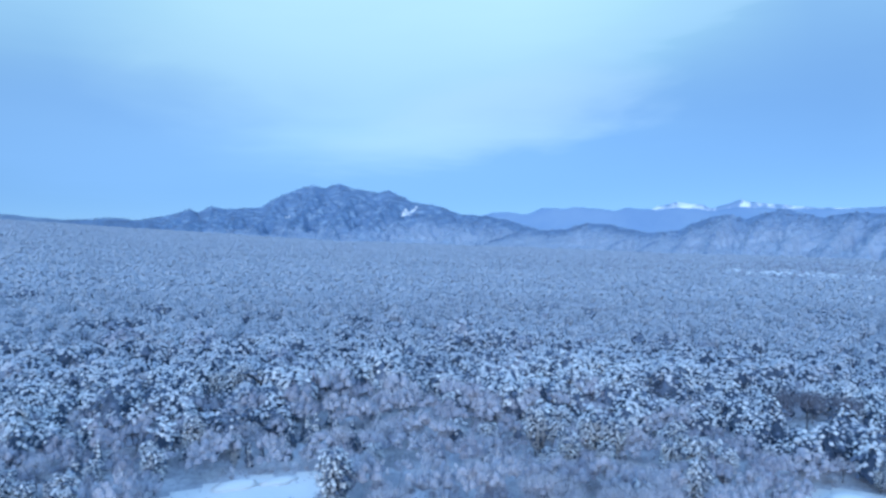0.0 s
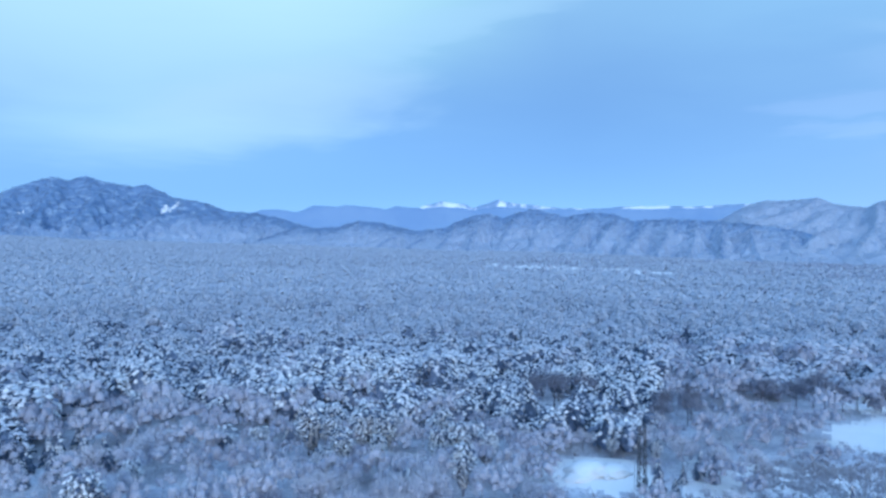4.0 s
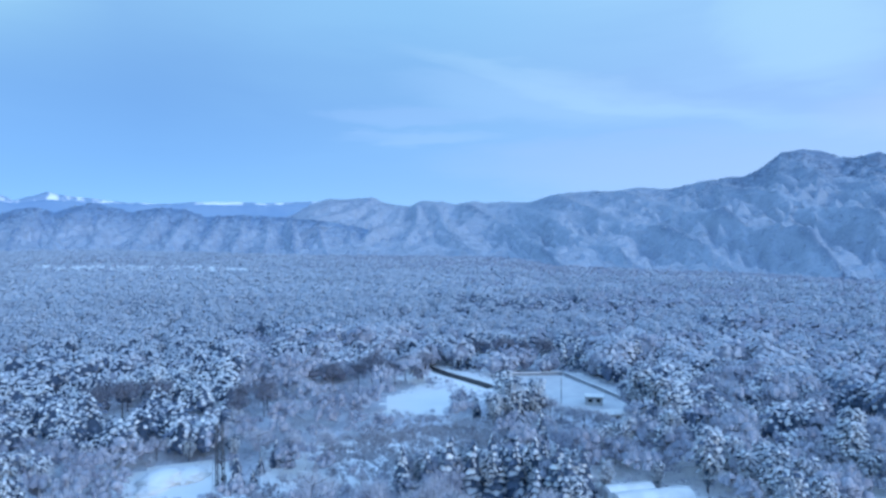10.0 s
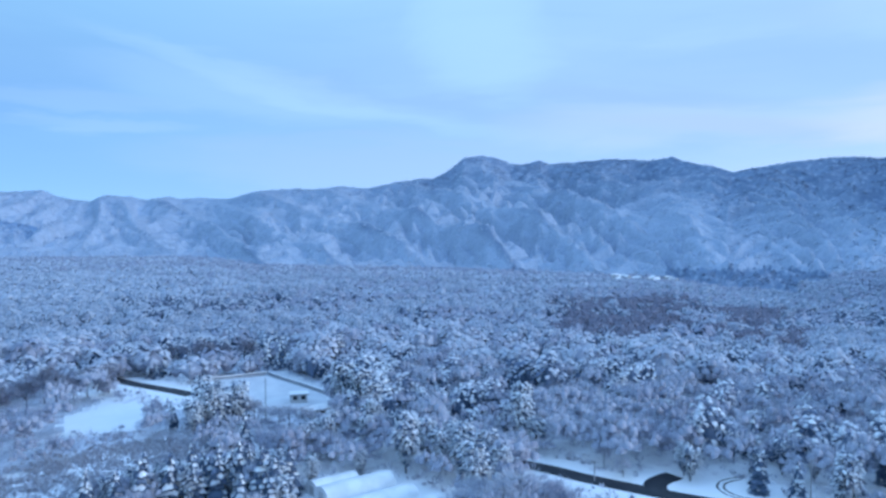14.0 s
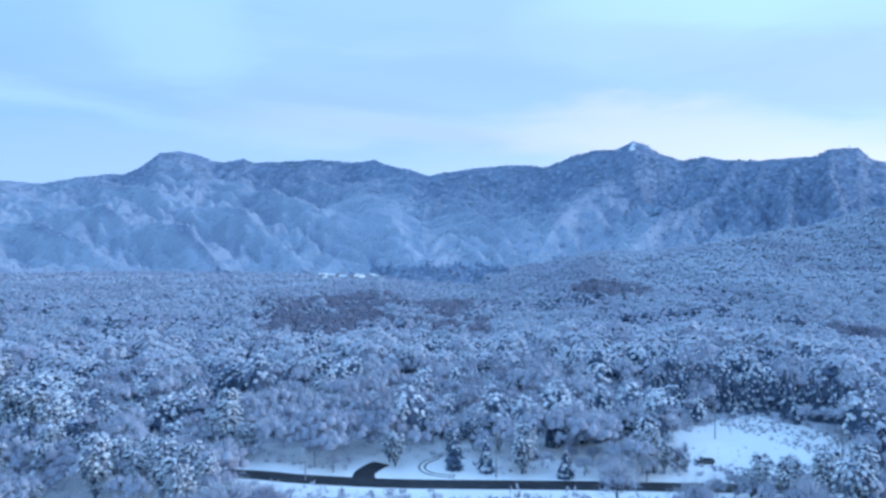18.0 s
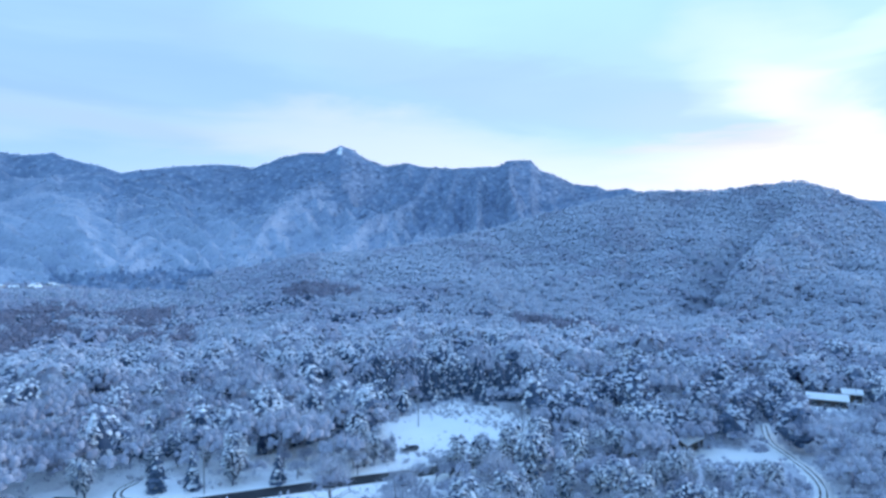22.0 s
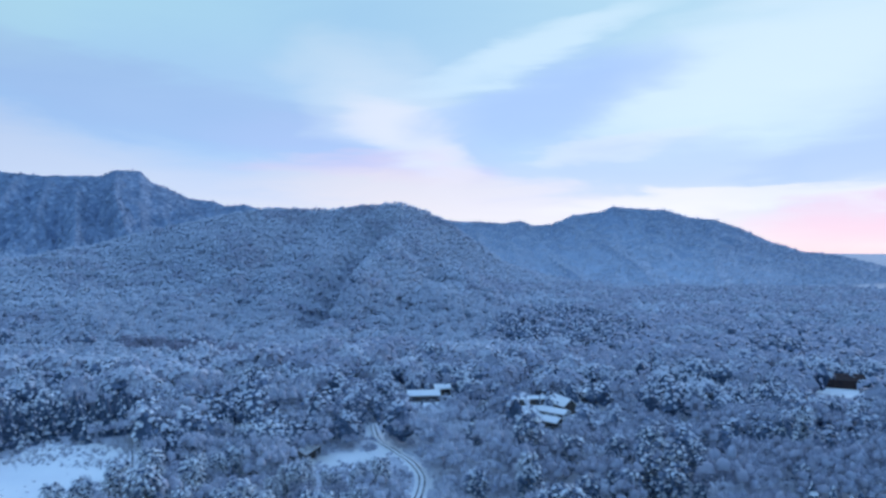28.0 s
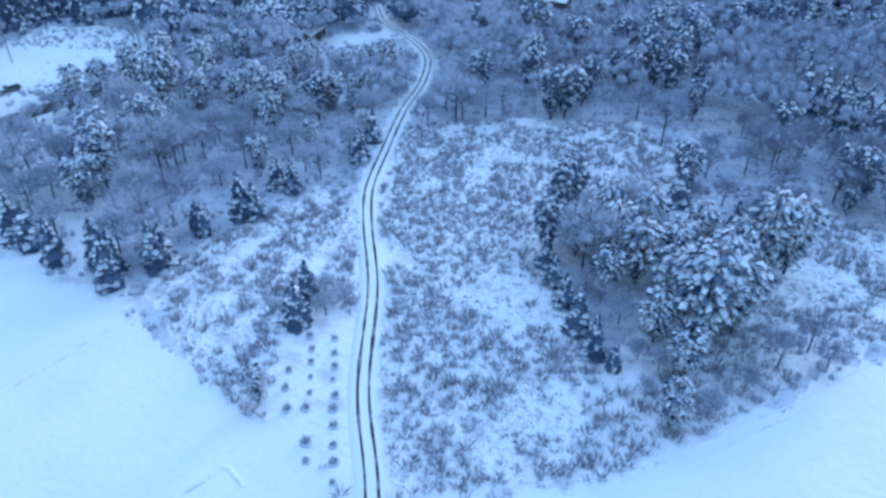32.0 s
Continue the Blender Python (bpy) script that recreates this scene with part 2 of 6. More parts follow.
SNOW = material("snow", (0.86, 0.88, 0.9), 0.7, (0.78, 0.81, 0.86), 0.08, (0.35, 0.75), 1.2, (0.7, 0.73, 0.78), (0.55, 0.75), 0.4, bump=0.25, bump_scale=0.8)
FLOOR = material("forest_floor", (0.66, 0.7, 0.78), 0.85, (0.46, 0.5, 0.59), 0.12, (0.42, 0.6), 0.9, (0.3, 0.335, 0.42), (0.5, 0.62), 0.6, bump=0.6, bump_scale=0.8)
MEADOW = material("meadow_snow", (0.86, 0.88, 0.92), 0.8, (0.64, 0.64, 0.7), 0.3, (0.52, 0.68), 1.4, (0.5, 0.48, 0.53), (0.56, 0.72), 0.5, bump=0.5, bump_scale=1.5)
FARWOOD = material("distant_woods", (0.36, 0.4, 0.48), 0.9, (0.26, 0.3, 0.38), 0.05, (0.4, 0.65), 0.22, (0.5, 0.54, 0.61), (0.55, 0.7), 0.5, bump=0.7, bump_scale=0.12)
# frosted woods tinted bluer than they are, for the air in between
SLOPE = material("frosted_slope_woods_hazed", (0.385, 0.46, 0.58), 0.9, (0.33, 0.405, 0.52), 0.018, (0.38, 0.66), 0.16, (0.26, 0.33, 0.45), (0.45, 0.62), 0.5, bump=0.35, bump_scale=0.12, mapped=True,
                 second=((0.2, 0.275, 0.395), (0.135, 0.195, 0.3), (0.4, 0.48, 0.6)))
# bluer copy of the slope woods, distance haze painted into its colours
SLOPEFAR = material("haze_painted_slope", (0.36, 0.43, 0.55), 0.9, (0.28, 0.35, 0.47), 0.012, (0.4, 0.62), 0.08, (0.4, 0.52, 0.67), (0.52, 0.66), 0.5, bump=0.35, bump_scale=0.08, mapped=True,
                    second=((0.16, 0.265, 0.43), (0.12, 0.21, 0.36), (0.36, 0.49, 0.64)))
# haze of the air put into a blue base colour and a glow
HAZE = material("far_range_haze_glow", (0.14, 0.21, 0.32), 0.9, (0.11, 0.18, 0.3), 0.004, (0.4, 0.6), glow=(0.06, 0.15, 0.34))
PEAKSNOW = material("peak_snow", (0.8, 0.83, 0.87), 0.8, (0.6, 0.64, 0.7), 0.02, (0.5, 0.7))
# snow of the far peaks, with a blue glow for the haze
PEAKFAR = material("far_peak_snow_hazed", (0.7, 0.75, 0.82), 0.8, (0.16, 0.25, 0.4), 0.009, (0.44, 0.54), glow=(0.05, 0.11, 0.22))
PAD = material("snow_load", (0.84, 0.87, 0.9), 0.75, (0.6, 0.65, 0.72), 0.3, (0.42, 0.6), island=(0.5, 0.55, 0.63))
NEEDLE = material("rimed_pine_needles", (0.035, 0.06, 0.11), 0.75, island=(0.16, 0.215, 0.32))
# paler needles for trees further off, to lower the contrast there
RIME = material("rimed_boughs_far_tone", (0.24, 0.29, 0.38), 0.8, island=(0.37, 0.43, 0.53))
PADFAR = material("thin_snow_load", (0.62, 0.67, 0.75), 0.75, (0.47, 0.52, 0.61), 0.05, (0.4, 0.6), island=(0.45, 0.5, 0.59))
# duller, bluer copies of near frost and snow, distance haze in the colour
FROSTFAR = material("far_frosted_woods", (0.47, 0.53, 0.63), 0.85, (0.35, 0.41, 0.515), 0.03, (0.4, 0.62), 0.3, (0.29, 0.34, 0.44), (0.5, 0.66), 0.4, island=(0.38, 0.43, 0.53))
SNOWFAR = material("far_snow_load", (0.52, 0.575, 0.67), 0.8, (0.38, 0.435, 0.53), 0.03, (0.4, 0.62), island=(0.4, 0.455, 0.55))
FROST = material("frosted_twigs", (0.61, 0.64, 0.715), 0.85, (0.42, 0.46, 0.56), 0.16, (0.4, 0.6), 0.7, (0.36, 0.4, 0.5), (0.5, 0.66), 0.5, island=(0.48, 0.52, 0.61))
LARCH = material("brown_larch_twigs", (0.235, 0.24, 0.315), 0.85, island=(0.15, 0.155, 0.215))
FROSTDIM = material("thinly_frosted_twigs", (0.415, 0.435, 0.53), 0.85, (0.3, 0.31, 0.395), 0.16, (0.4, 0.6), 0.7, (0.2, 0.23, 0.32), (0.5, 0.66), 0.5, island=(0.3, 0.335, 0.44))
PACKED = material("packed_snow", (0.66, 0.69, 0.74), 0.7, (0.56, 0.59, 0.65), 0.15, (0.4, 0.65), 1.0, (0.48, 0.5, 0.55), (0.58, 0.75), 0.5, bump=0.2, bump_scale=1.0)
BARK = material("bark", (0.05, 0.06, 0.085), 0.9, (0.13, 0.14, 0.175), 2.0)
# blue of the air mixed into these slope trees too
SLOPETREE = material("frosted_slope_trees", (0.42, 0.495, 0.615), 0.85, (0.34, 0.415, 0.53), 0.02, (0.4, 0.6), island=(0.36, 0.435, 0.55))
SLOPEPINE = material("dusted_slope_pines", (0.2, 0.27, 0.38), 0.85, (0.12, 0.17, 0.26), 0.02, (0.4, 0.6), island=(0.13, 0.18, 0.27))
# slope trees again in bluer tones, the far slopes' haze painted in
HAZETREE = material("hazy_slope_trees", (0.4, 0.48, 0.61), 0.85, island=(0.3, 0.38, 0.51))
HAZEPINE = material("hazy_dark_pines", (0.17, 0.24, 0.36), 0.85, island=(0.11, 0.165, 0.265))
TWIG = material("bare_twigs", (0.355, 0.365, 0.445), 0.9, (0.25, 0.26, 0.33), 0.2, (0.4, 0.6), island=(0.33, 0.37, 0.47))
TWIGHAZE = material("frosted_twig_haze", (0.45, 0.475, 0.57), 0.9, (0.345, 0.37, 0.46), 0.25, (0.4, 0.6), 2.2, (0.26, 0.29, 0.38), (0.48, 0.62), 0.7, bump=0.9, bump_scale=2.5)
GREYTWIG = material("dark_grey_twigs", (0.235, 0.26, 0.335), 0.9, (0.16, 0.18, 0.24), 0.2, (0.4, 0.6), island=(0.15, 0.17, 0.23))
GRASS = material("dry_grass", (0.26, 0.24, 0.275), 0.9, island=(0.46, 0.455, 0.52))
ASPHALT = material("wet_asphalt", (0.02, 0.024, 0.034), 0.6, (0.035, 0.04, 0.05), 0.3, bump=0.15, bump_scale=20)
RUT = material("bare_rut", (0.07, 0.065, 0.06), 0.7, (0.35, 0.36, 0.38), 0.5, (0.5, 0.66))
PLASTIC = material("greenhouse_film", (0.72, 0.75, 0.78), 0.35, (0.85, 0.87, 0.9), 0.3, (0.4, 0.6))
STEEL = material("galvanised_steel", (0.28, 0.3, 0.33), 0.5, metal=0.6)
CONCRETE = material("concrete_pole", (0.3, 0.32, 0.36), 0.85, (0.22, 0.24, 0.28), 1.5)
DARKWALL = material("dark_timber_wall", (0.07, 0.06, 0.06), 0.8, (0.12, 0.1, 0.09), 0.9)
PALEWALL = material("pale_wall", (0.55, 0.55, 0.56), 0.8, (0.45, 0.45, 0.47), 0.6)
RUSTWALL = material("reddish_brown_wall", (0.055, 0.032, 0.03), 0.85, (0.035, 0.024, 0.026), 0.9)
GLASS = material("dark_glass", (0.03, 0.035, 0.045), 0.15)
CARPAINT = material("car_paint", (0.12, 0.13, 0.15), 0.3)
RUBBER = material("tyre_rubber", (0.02, 0.02, 0.02), 0.8)

# ---- the lie of the land ----
rng = np.random.default_rng(7)


def lattice(u, v, seed):
    """Smooth noise from -1 to 1 over arrays."""
    u, v = np.asarray(u, float), np.asarray(v, float)
    iu, iv = np.floor(u), np.floor(v)
    fu, fv = u - iu, v - iv
    fu, fv = fu * fu * (3 - 2 * fu), fv * fv * (3 - 2 * fv)

    def h(a, b):
        s = np.sin(a * 127.1 + b * 311.7 + seed * 74.7) * 43758.5453
        return (s - np.floor(s)) * 2 - 1

    top = h(iu, iv) * (1 - fu) + h(iu + 1, iv) * fu
    bottom = h(iu, iv + 1) * (1 - fu) + h(iu + 1, iv + 1) * fu
    return top * (1 - fv) + bottom * fv


def fractal(u, v, seed, octaves=4):
    return sum(lattice(u * 2**i, v * 2**i, seed + i) / 2**i for i in range(octaves)) / 1.9


# the plain: bearing, how far it reaches, its height there
PLAIN = np.array([(-75, 2400, 95), (-32, 2200, 85), (-15, 2600, 42), (-8.5, 2600, 22), (1, 2400, 8), (10, 2200, 0), (19, 2100, -9), (27, 2000, -11), (41, 1700, -17), (58, 1600, -20),
                  (62, 1300, -23), (73, 1250, -25), (85, 1150, -27), (95, 1050, -26), (99, 900, -27), (106, 850, -26), (113, 800, -10), (122, 700, -2), (168, 760, -3), (190, 800, -4), (215, 1200, 0), (270, 1800, 30), (285, 2400, 95)], float)
# the wooded hill: bearing, distance of its crest, height of the crest
HILL = np.array([(104, 690, -14), (107, 700, -10), (109.5, 720, -2), (111.5, 740, 9), (113, 760, 18), (115.5, 770, 17), (120, 800, 24), (124.5, 850, 36), (129, 890, 50), (132, 920, 64), (135, 950, 77), (138, 960, 89), (141, 970, 97),
                 (145.5, 970, 97), (148, 960, 102), (151.2, 950, 105), (153.3, 955, 95), (156, 940, 69), (160, 900, 22), (164, 850, 3), (169, 800, -2)], float)


def bearing_of(x, y):
    return (np.degrees(np.arctan2(x, y)) + 75) % 360 - 75


def plain(b, r):
    reach, rise = np.interp(b, PLAIN[:, 0], PLAIN[:, 1]), np.interp(b, PLAIN[:, 0], PLAIN[:, 2])
    return rise * np.clip((r - 200) / (reach - 200), 0, 1) ** 1.2


def land(x, y):
    x, y = np.asarray(x, float), np.asarray(y, float)
    b, r = bearing_of(x, y), np.hypot(x, y)
    z = plain(b, r)
    crest, top = np.interp(b, HILL[:, 0], HILL[:, 1]), np.interp(b, HILL[:, 0], HILL[:, 2])
    inside = (b > 104) & (b < 169)
    t = np.clip((r - 400) / (crest - 400), 0, 1)
    s = 0.55 * t + 0.45 * t * t
    spur = fractal(b / 5.5 + r / 260, r / 420, 5) * 18 * np.sin(math.pi * t) * np.clip(top / 60, 0, 1)
    line = b - 144 - (r - 442) * 0.0145
    gully = (-26 * np.exp(-((line / 1.2) ** 2)) + 9 * np.exp(-(((line - 2.6) / 1.5) ** 2)) - 9 * np.exp(-(((line + 6.5) / 1.3) ** 2)) - 8 * np.exp(-(((line - 7) / 1.2) ** 2))) * np.clip((r - 410) / 90, 0, 1) * np.clip((890 - r) / 200, 0, 1)
    back = np.clip((r - crest) / 500, 0, 1)
    hill = np.where(inside, (top - z) * s * (1 - back * back * (3 - 2 * back) * np.clip(top / 30, 0, 1)) + spur + gully * (top > 20), 0)
    small = fractal(x / 90, y / 90, 2) * 1.6 * np.clip((r - 230) / 150, 0, 1)
    return z + hill + small


def polygon_mask(points):
    pts = np.array(points, float)

    def inside(x, y):
        x, y = np.asarray(x, float), np.asarray(y, float)
        hit = np.zeros(x.shape, bool)
        for (x0, y0), (x1, y1) in zip(pts, np.roll(pts, -1, 0)):
            cross = (y0 > y) != (y1 > y)
            hit ^= cross & (x < (x1 - x0) * (y - y0) / (y1 - y0 + 1e-9) + x0)
        return hit

    return inside


def disc(cx, cy, rx, ry=None):
    ry = ry or rx
    return lambda x, y: ((np.asarray(x) - cx) / rx) ** 2 + ((np.asarray(y) - cy) / ry) ** 2 < 1


FIELDS = [
    polygon_mask([(95, -46), (73, -44.5), (55, -41.5), (42, -36.5), (34, -31.5), (24, -20), (30, 5), (70, 10), (115, -20)]),
    polygon_mask([(10, -38), (-1, -51), (-11, -64), (-20, -77), (-45, -88), (-60, -40), (-20, -15)]),
    polygon_mask([(168, -94), (171, -102), (174, -110), (178, -124), (165, -131), (152, -134), (138, -125), (139, -116), (134, -110), (136, -98), (141, -82), (150, -88), (158, -86)]),
    polygon_mask([(105, -138), (103, -151), (95, -163), (88, -158), (93, -146)]),
    polygon_mask([(214, 143), (242, 120), (221, 92), (187, 78), (181, 95), (200, 118)]),
    polygon_mask([(151, 137), (165, 150), (185, 152), (186, 136), (160, 122)]),
    polygon_mask([(196, 128), (192, 142), (214, 170), (222, 165)]),
    disc(84, 137, 12, 12),
    polygon_mask([(-50, 152), (-40, 157), (-28, 160), (-23, 150), (-30, 138), (-60, 138), (-58, 146)]),
    disc(157, -14, 7), disc(151, -27, 9), disc(110, -216, 7, 6), disc(107, -228, 4), disc(73, -221, 6, 5), disc(61, -222, 6), disc(61, -212, 6, 4), disc(60, -201, 5, 3), disc(72, -227, 7, 4), disc(54, -240, 8, 5), disc(58, -244, 5), disc(-26, -301, 12, 6), disc(-24, -295, 9, 6),
    polygon_mask([(121, 62), (141, 54), (144, 43), (137, 33), (131, 25), (110, 42)]),
]
MEADOWS = [
    polygon_mask([(24, -33), (41, -61), (53, -84), (60, -108), (42, -122), (20, -129), (8, -112), (16, -92), (26, -86), (16, -67), (5, -55), (0, -49), (8, -42)]),
    polygon_mask([(23, -33), (31, -45), (39, -60), (50, -78), (61, -80), (65.5, -66), (67, -54), (65, -48.5), (57, -43.5), (48, -38.5), (41, -36.5), (35, -37)]),
    polygon_mask([(-7, -90), (-12, -72), (-22, -80), (-30, -100), (-14, -108)]),
    polygon_mask([(103, 116), (120, 128), (150, 118), (160, 100), (140, 92), (112, 96)]),
    disc(98, 181, 12, 9),
    polygon_mask([(74, 126), (102, 116), (104, 97), (85, 100)]),
    polygon_mask([(6, -55), (1.5, -50), (-3.5, -54.5), (-10.6, -67), (-19, -79), (-16, -86), (-4, -82), (8, -66)]),
]
ROAD = [(222, 185), (210, 162), (200, 132), (188, 110), (177, 84), (168, 52), (157.5, 16), (152, 3), (146, -15), (142, -32), (137, -55), (131, -80), (124, -108), (112, -132)]
LANE = [(8, -6), (14, -17), (23.6, -33.9), (31.4, -45.3), (39.8, -61.7), (48.5, -75), (54, -85), (58.5, -98), (64, -115), (67.5, -130), (73, -144), (80, -153), (90, -161), (99, -168), (108, -180)]


def spline(points, step=1.0):
    p = np.array(points, float)
    p = np.vstack([2 * p[0] - p[1], p, 2 * p[-1] - p[-2]])
    out = []
    for i in range(1, len(p) - 2):
        n = max(2, int(np.linalg.norm(p[i + 1] - p[i]) / step))
        t = np.linspace(0, 1, n, endpoint=False)[:, None]
        out.append(0.5 * (2 * p[i] + (p[i + 1] - p[i - 1]) * t + (2 * p[i - 1] - 5 * p[i] + 4 * p[i + 1] - p[i + 2]) * t**2 + (3 * p[i] - p[i - 1] - 3 * p[i + 1] + p[i + 2]) * t**3))
    return np.vstack(out + [p[-2:-1]])


road_line, lane_line = spline(ROAD, 2.0), spline(LANE, 1.0)
road_seen = road_line[((road_line[:, 1] > -84) & (road_line[:, 1] < 17)) | ((road_line[:, 1] > 130) & (road_line[:, 1] < 165))]


def near_line(x, y, line, width):
    x, y = np.asarray(x, float), np.asarray(y, float)
    best = np.full(x.shape, 1e9)
    for q in line:
        best = np.minimum(best, (x - q[0]) ** 2 + (y - q[1]) ** 2)
    return best < width * width


def far_clearing(b, r):
    """Open snowfields out on the plain."""
    w = 60 * fractal(b / 3, r / 200, 77)
    return ((b > 22) & (b < 37) & (r > 880 + w + (37 - b) * 14) & (r < 1120 + w + (37 - b) * 14)) | ((b > 34) & (b < 42) & (r > 640 + w) & (r < 720 + w)) | ((b > 47) & (b < 54) & (r > 900 + w) & (r < 1010 + w)) | ((b > 96) & (b < 100) & (r > 380) & (r < 400))


def open_ground(x, y):
    hit = near_line(x, y, road_seen, 6.5) | near_line(x, y, lane_line, 2.6)
    for f in FIELDS + MEADOWS:
        hit |= f(x, y)
    return hit


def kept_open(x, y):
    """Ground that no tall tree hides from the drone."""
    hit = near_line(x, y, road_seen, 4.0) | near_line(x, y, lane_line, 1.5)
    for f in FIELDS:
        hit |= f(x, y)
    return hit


def mesh_from(name, verts, faces, mats=(), index=None, smooth=False, uv=None, zone=None):
    """A mesh of triangles or quads from arrays."""
    me = bpy.data.meshes.new(name)
    faces = np.asarray(faces, np.int32)
    n, k = faces.shape
    me.vertices.add(len(verts))
    me.vertices.foreach_set("co", np.asarray(verts, np.float32).ravel())
    me.loops.add(n * k)
    me.loops.foreach_set("vertex_index", faces.ravel())
    me.polygons.add(n)
    me.polygons.foreach_set("loop_start", np.arange(0, n * k, k, dtype=np.int32))
    for m in mats:
        me.materials.append(m)
    if index is not None:
        me.polygons.foreach_set("material_index", np.asarray(index, np.int32))
    if smooth:
        me.polygons.foreach_set("use_smooth", np.ones(n, bool))
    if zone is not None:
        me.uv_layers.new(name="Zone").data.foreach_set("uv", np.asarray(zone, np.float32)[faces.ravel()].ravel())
    if uv is not None:
        me.uv_layers.new(name="UVMap").data.foreach_set("uv", np.asarray(uv, np.float32)[faces.ravel()].ravel())
    me.update(calc_edges=True)
    return me


def grid_faces(rows, cols, wrap=False):
    i, j = np.meshgrid(np.arange(rows - 1), np.arange(cols if wrap else cols - 1), indexing="ij")
    a, b = i * cols + j, i * cols + (j + 1) % cols
    return np.stack([a, b, b + cols, a + cols], -1).reshape(-1, 4)


# ground: one sheet from under the camera to the far edge
bear = np.concatenate([np.arange(-75, -36, 1.5), np.arange(-36, 118, 0.6), np.arange(118, 192, 0.5), np.arange(192, 285, 1.5)])
dist = np.concatenate([[0.0, 10, 20], np.arange(28, 100, 1.0), np.arange(100, 320, 2.4), np.geomspace(320, 4900, 75)])
gb, gr = np.meshgrid(np.radians(bear), dist)
gx, gy = gr * np.sin(gb), gr * np.cos(gb)
gz = land(gx, gy)
gfaces = grid_faces(len(dist), len(bear), True)
cx, cy = gx.ravel()[gfaces].mean(1), gy.ravel()[gfaces].mean(1)
cr = np.hypot(cx, cy)
kind = np.where(cr > 330, 3, 1)
wiggle_x, wiggle_y = cx + fractal(cx / 5, cy / 5, 11) * 2.0, cy + fractal(cx / 5, cy / 5, 23) * 2.0
nearby = cr < 330
for fields, k in ((MEADOWS, 2), (FIELDS, 0)):
    for f in fields:
        kind[nearby & f(wiggle_x, wiggle_y)] = k
kind[nearby & near_line(wiggle_x, wiggle_y, road_seen, 20) & (kind == 1)] = 2
kind[nearby & near_line(wiggle_x, wiggle_y, road_seen, 6.5)] = 0
kind[nearby & near_line(cx, cy, lane_line, 1.9)] = 0
kind[(cr < 62) & (kind == 1)] = 0
kind[(cr < 180) & (kind == 1) & (bearing_of(cx, cy) > 38) & (bearing_of(cx, cy) < 125)] = 2
kind[FIELDS[4](cx, cy)] = 4
kind[cr > np.interp(bearing_of(cx, cy), PLAIN[:, 0], PLAIN[:, 1]) - 90] = 3
kind[far_clearing(bearing_of(cx, cy), cr)] = 2
ground = new("ground", mesh_from("ground", np.stack([gx, gy, gz], -1).reshape(-1, 3), gfaces, (SNOW, FLOOR, MEADOW, FARWOOD, PACKED), kind, True))
tagged(ground, "snow-covered valley floor with fields and forest litter", "ground", kind="structure")


def ribbon(name, line, width, mat, lift, wobble=0.0, seed=0):
    d = np.gradient(line, axis=0)
    d /= np.linalg.norm(d, axis=1)[:, None]
    side = np.stack([d[:, 1], -d[:, 0]], -1)
    n = len(line)
    w = width / 2 * (1 + wobble * fractal(np.arange(n) / 4.0, np.full(n, 0.5), seed))[:, None]
    rows = []
    for k, up in ((-1.04, -0.08), (-1, 0), (-0.4, 0.02), (0.4, 0.02), (1, 0), (1.04, -0.08)):
        p = line + side * w * k
        rows.append(np.column_stack([p, land(p[:, 0], p[:, 1]) + lift + up]))
    return new(name, mesh_from(name, np.stack(rows, 1).reshape(-1, 3), grid_faces(n, 6), (mat,), smooth=True))


for stretch in (road_line[road_line[:, 1] > 128], road_line[road_line[:, 1] < 22]):
    tagged(ribbon("road", stretch, 5.0, ASPHALT, 0.07), "wet dark asphalt road cleared of snow", "road", kind="structure")
tagged(ribbon("track", lane_line, 3.4, SNOW, 0.05), "snow-covered farm track", "track", kind="structure")
ld = np.gradient(lane_line, axis=0)
ld /= np.linalg.norm(ld, axis=1)[:, None]
lside = np.stack([ld[:, 1], -ld[:, 0]], -1)
for k in (-1, 1):
    tagged(ribbon("wheel_rut", lane_line[20:] + lside[20:] * 0.62 * k, 0.32, RUT, 0.085, 0.8, k + 3), "bare wet wheel rut in the snowy track", "rut", kind="structure", group="ruts of the track")

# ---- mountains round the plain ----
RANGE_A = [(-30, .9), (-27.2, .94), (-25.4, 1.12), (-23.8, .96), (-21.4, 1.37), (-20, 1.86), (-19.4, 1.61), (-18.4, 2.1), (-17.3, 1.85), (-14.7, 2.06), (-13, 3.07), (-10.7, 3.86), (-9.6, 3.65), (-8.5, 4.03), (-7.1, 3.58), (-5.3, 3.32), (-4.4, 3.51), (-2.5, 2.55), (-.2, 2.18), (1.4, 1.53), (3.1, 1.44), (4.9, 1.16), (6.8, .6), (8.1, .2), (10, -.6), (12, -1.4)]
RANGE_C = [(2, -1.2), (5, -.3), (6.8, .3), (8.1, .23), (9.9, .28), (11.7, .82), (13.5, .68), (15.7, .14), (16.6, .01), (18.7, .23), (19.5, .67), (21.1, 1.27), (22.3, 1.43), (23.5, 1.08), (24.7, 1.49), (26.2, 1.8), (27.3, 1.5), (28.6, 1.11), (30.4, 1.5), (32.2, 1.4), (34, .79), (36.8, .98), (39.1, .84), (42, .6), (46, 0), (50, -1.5)]
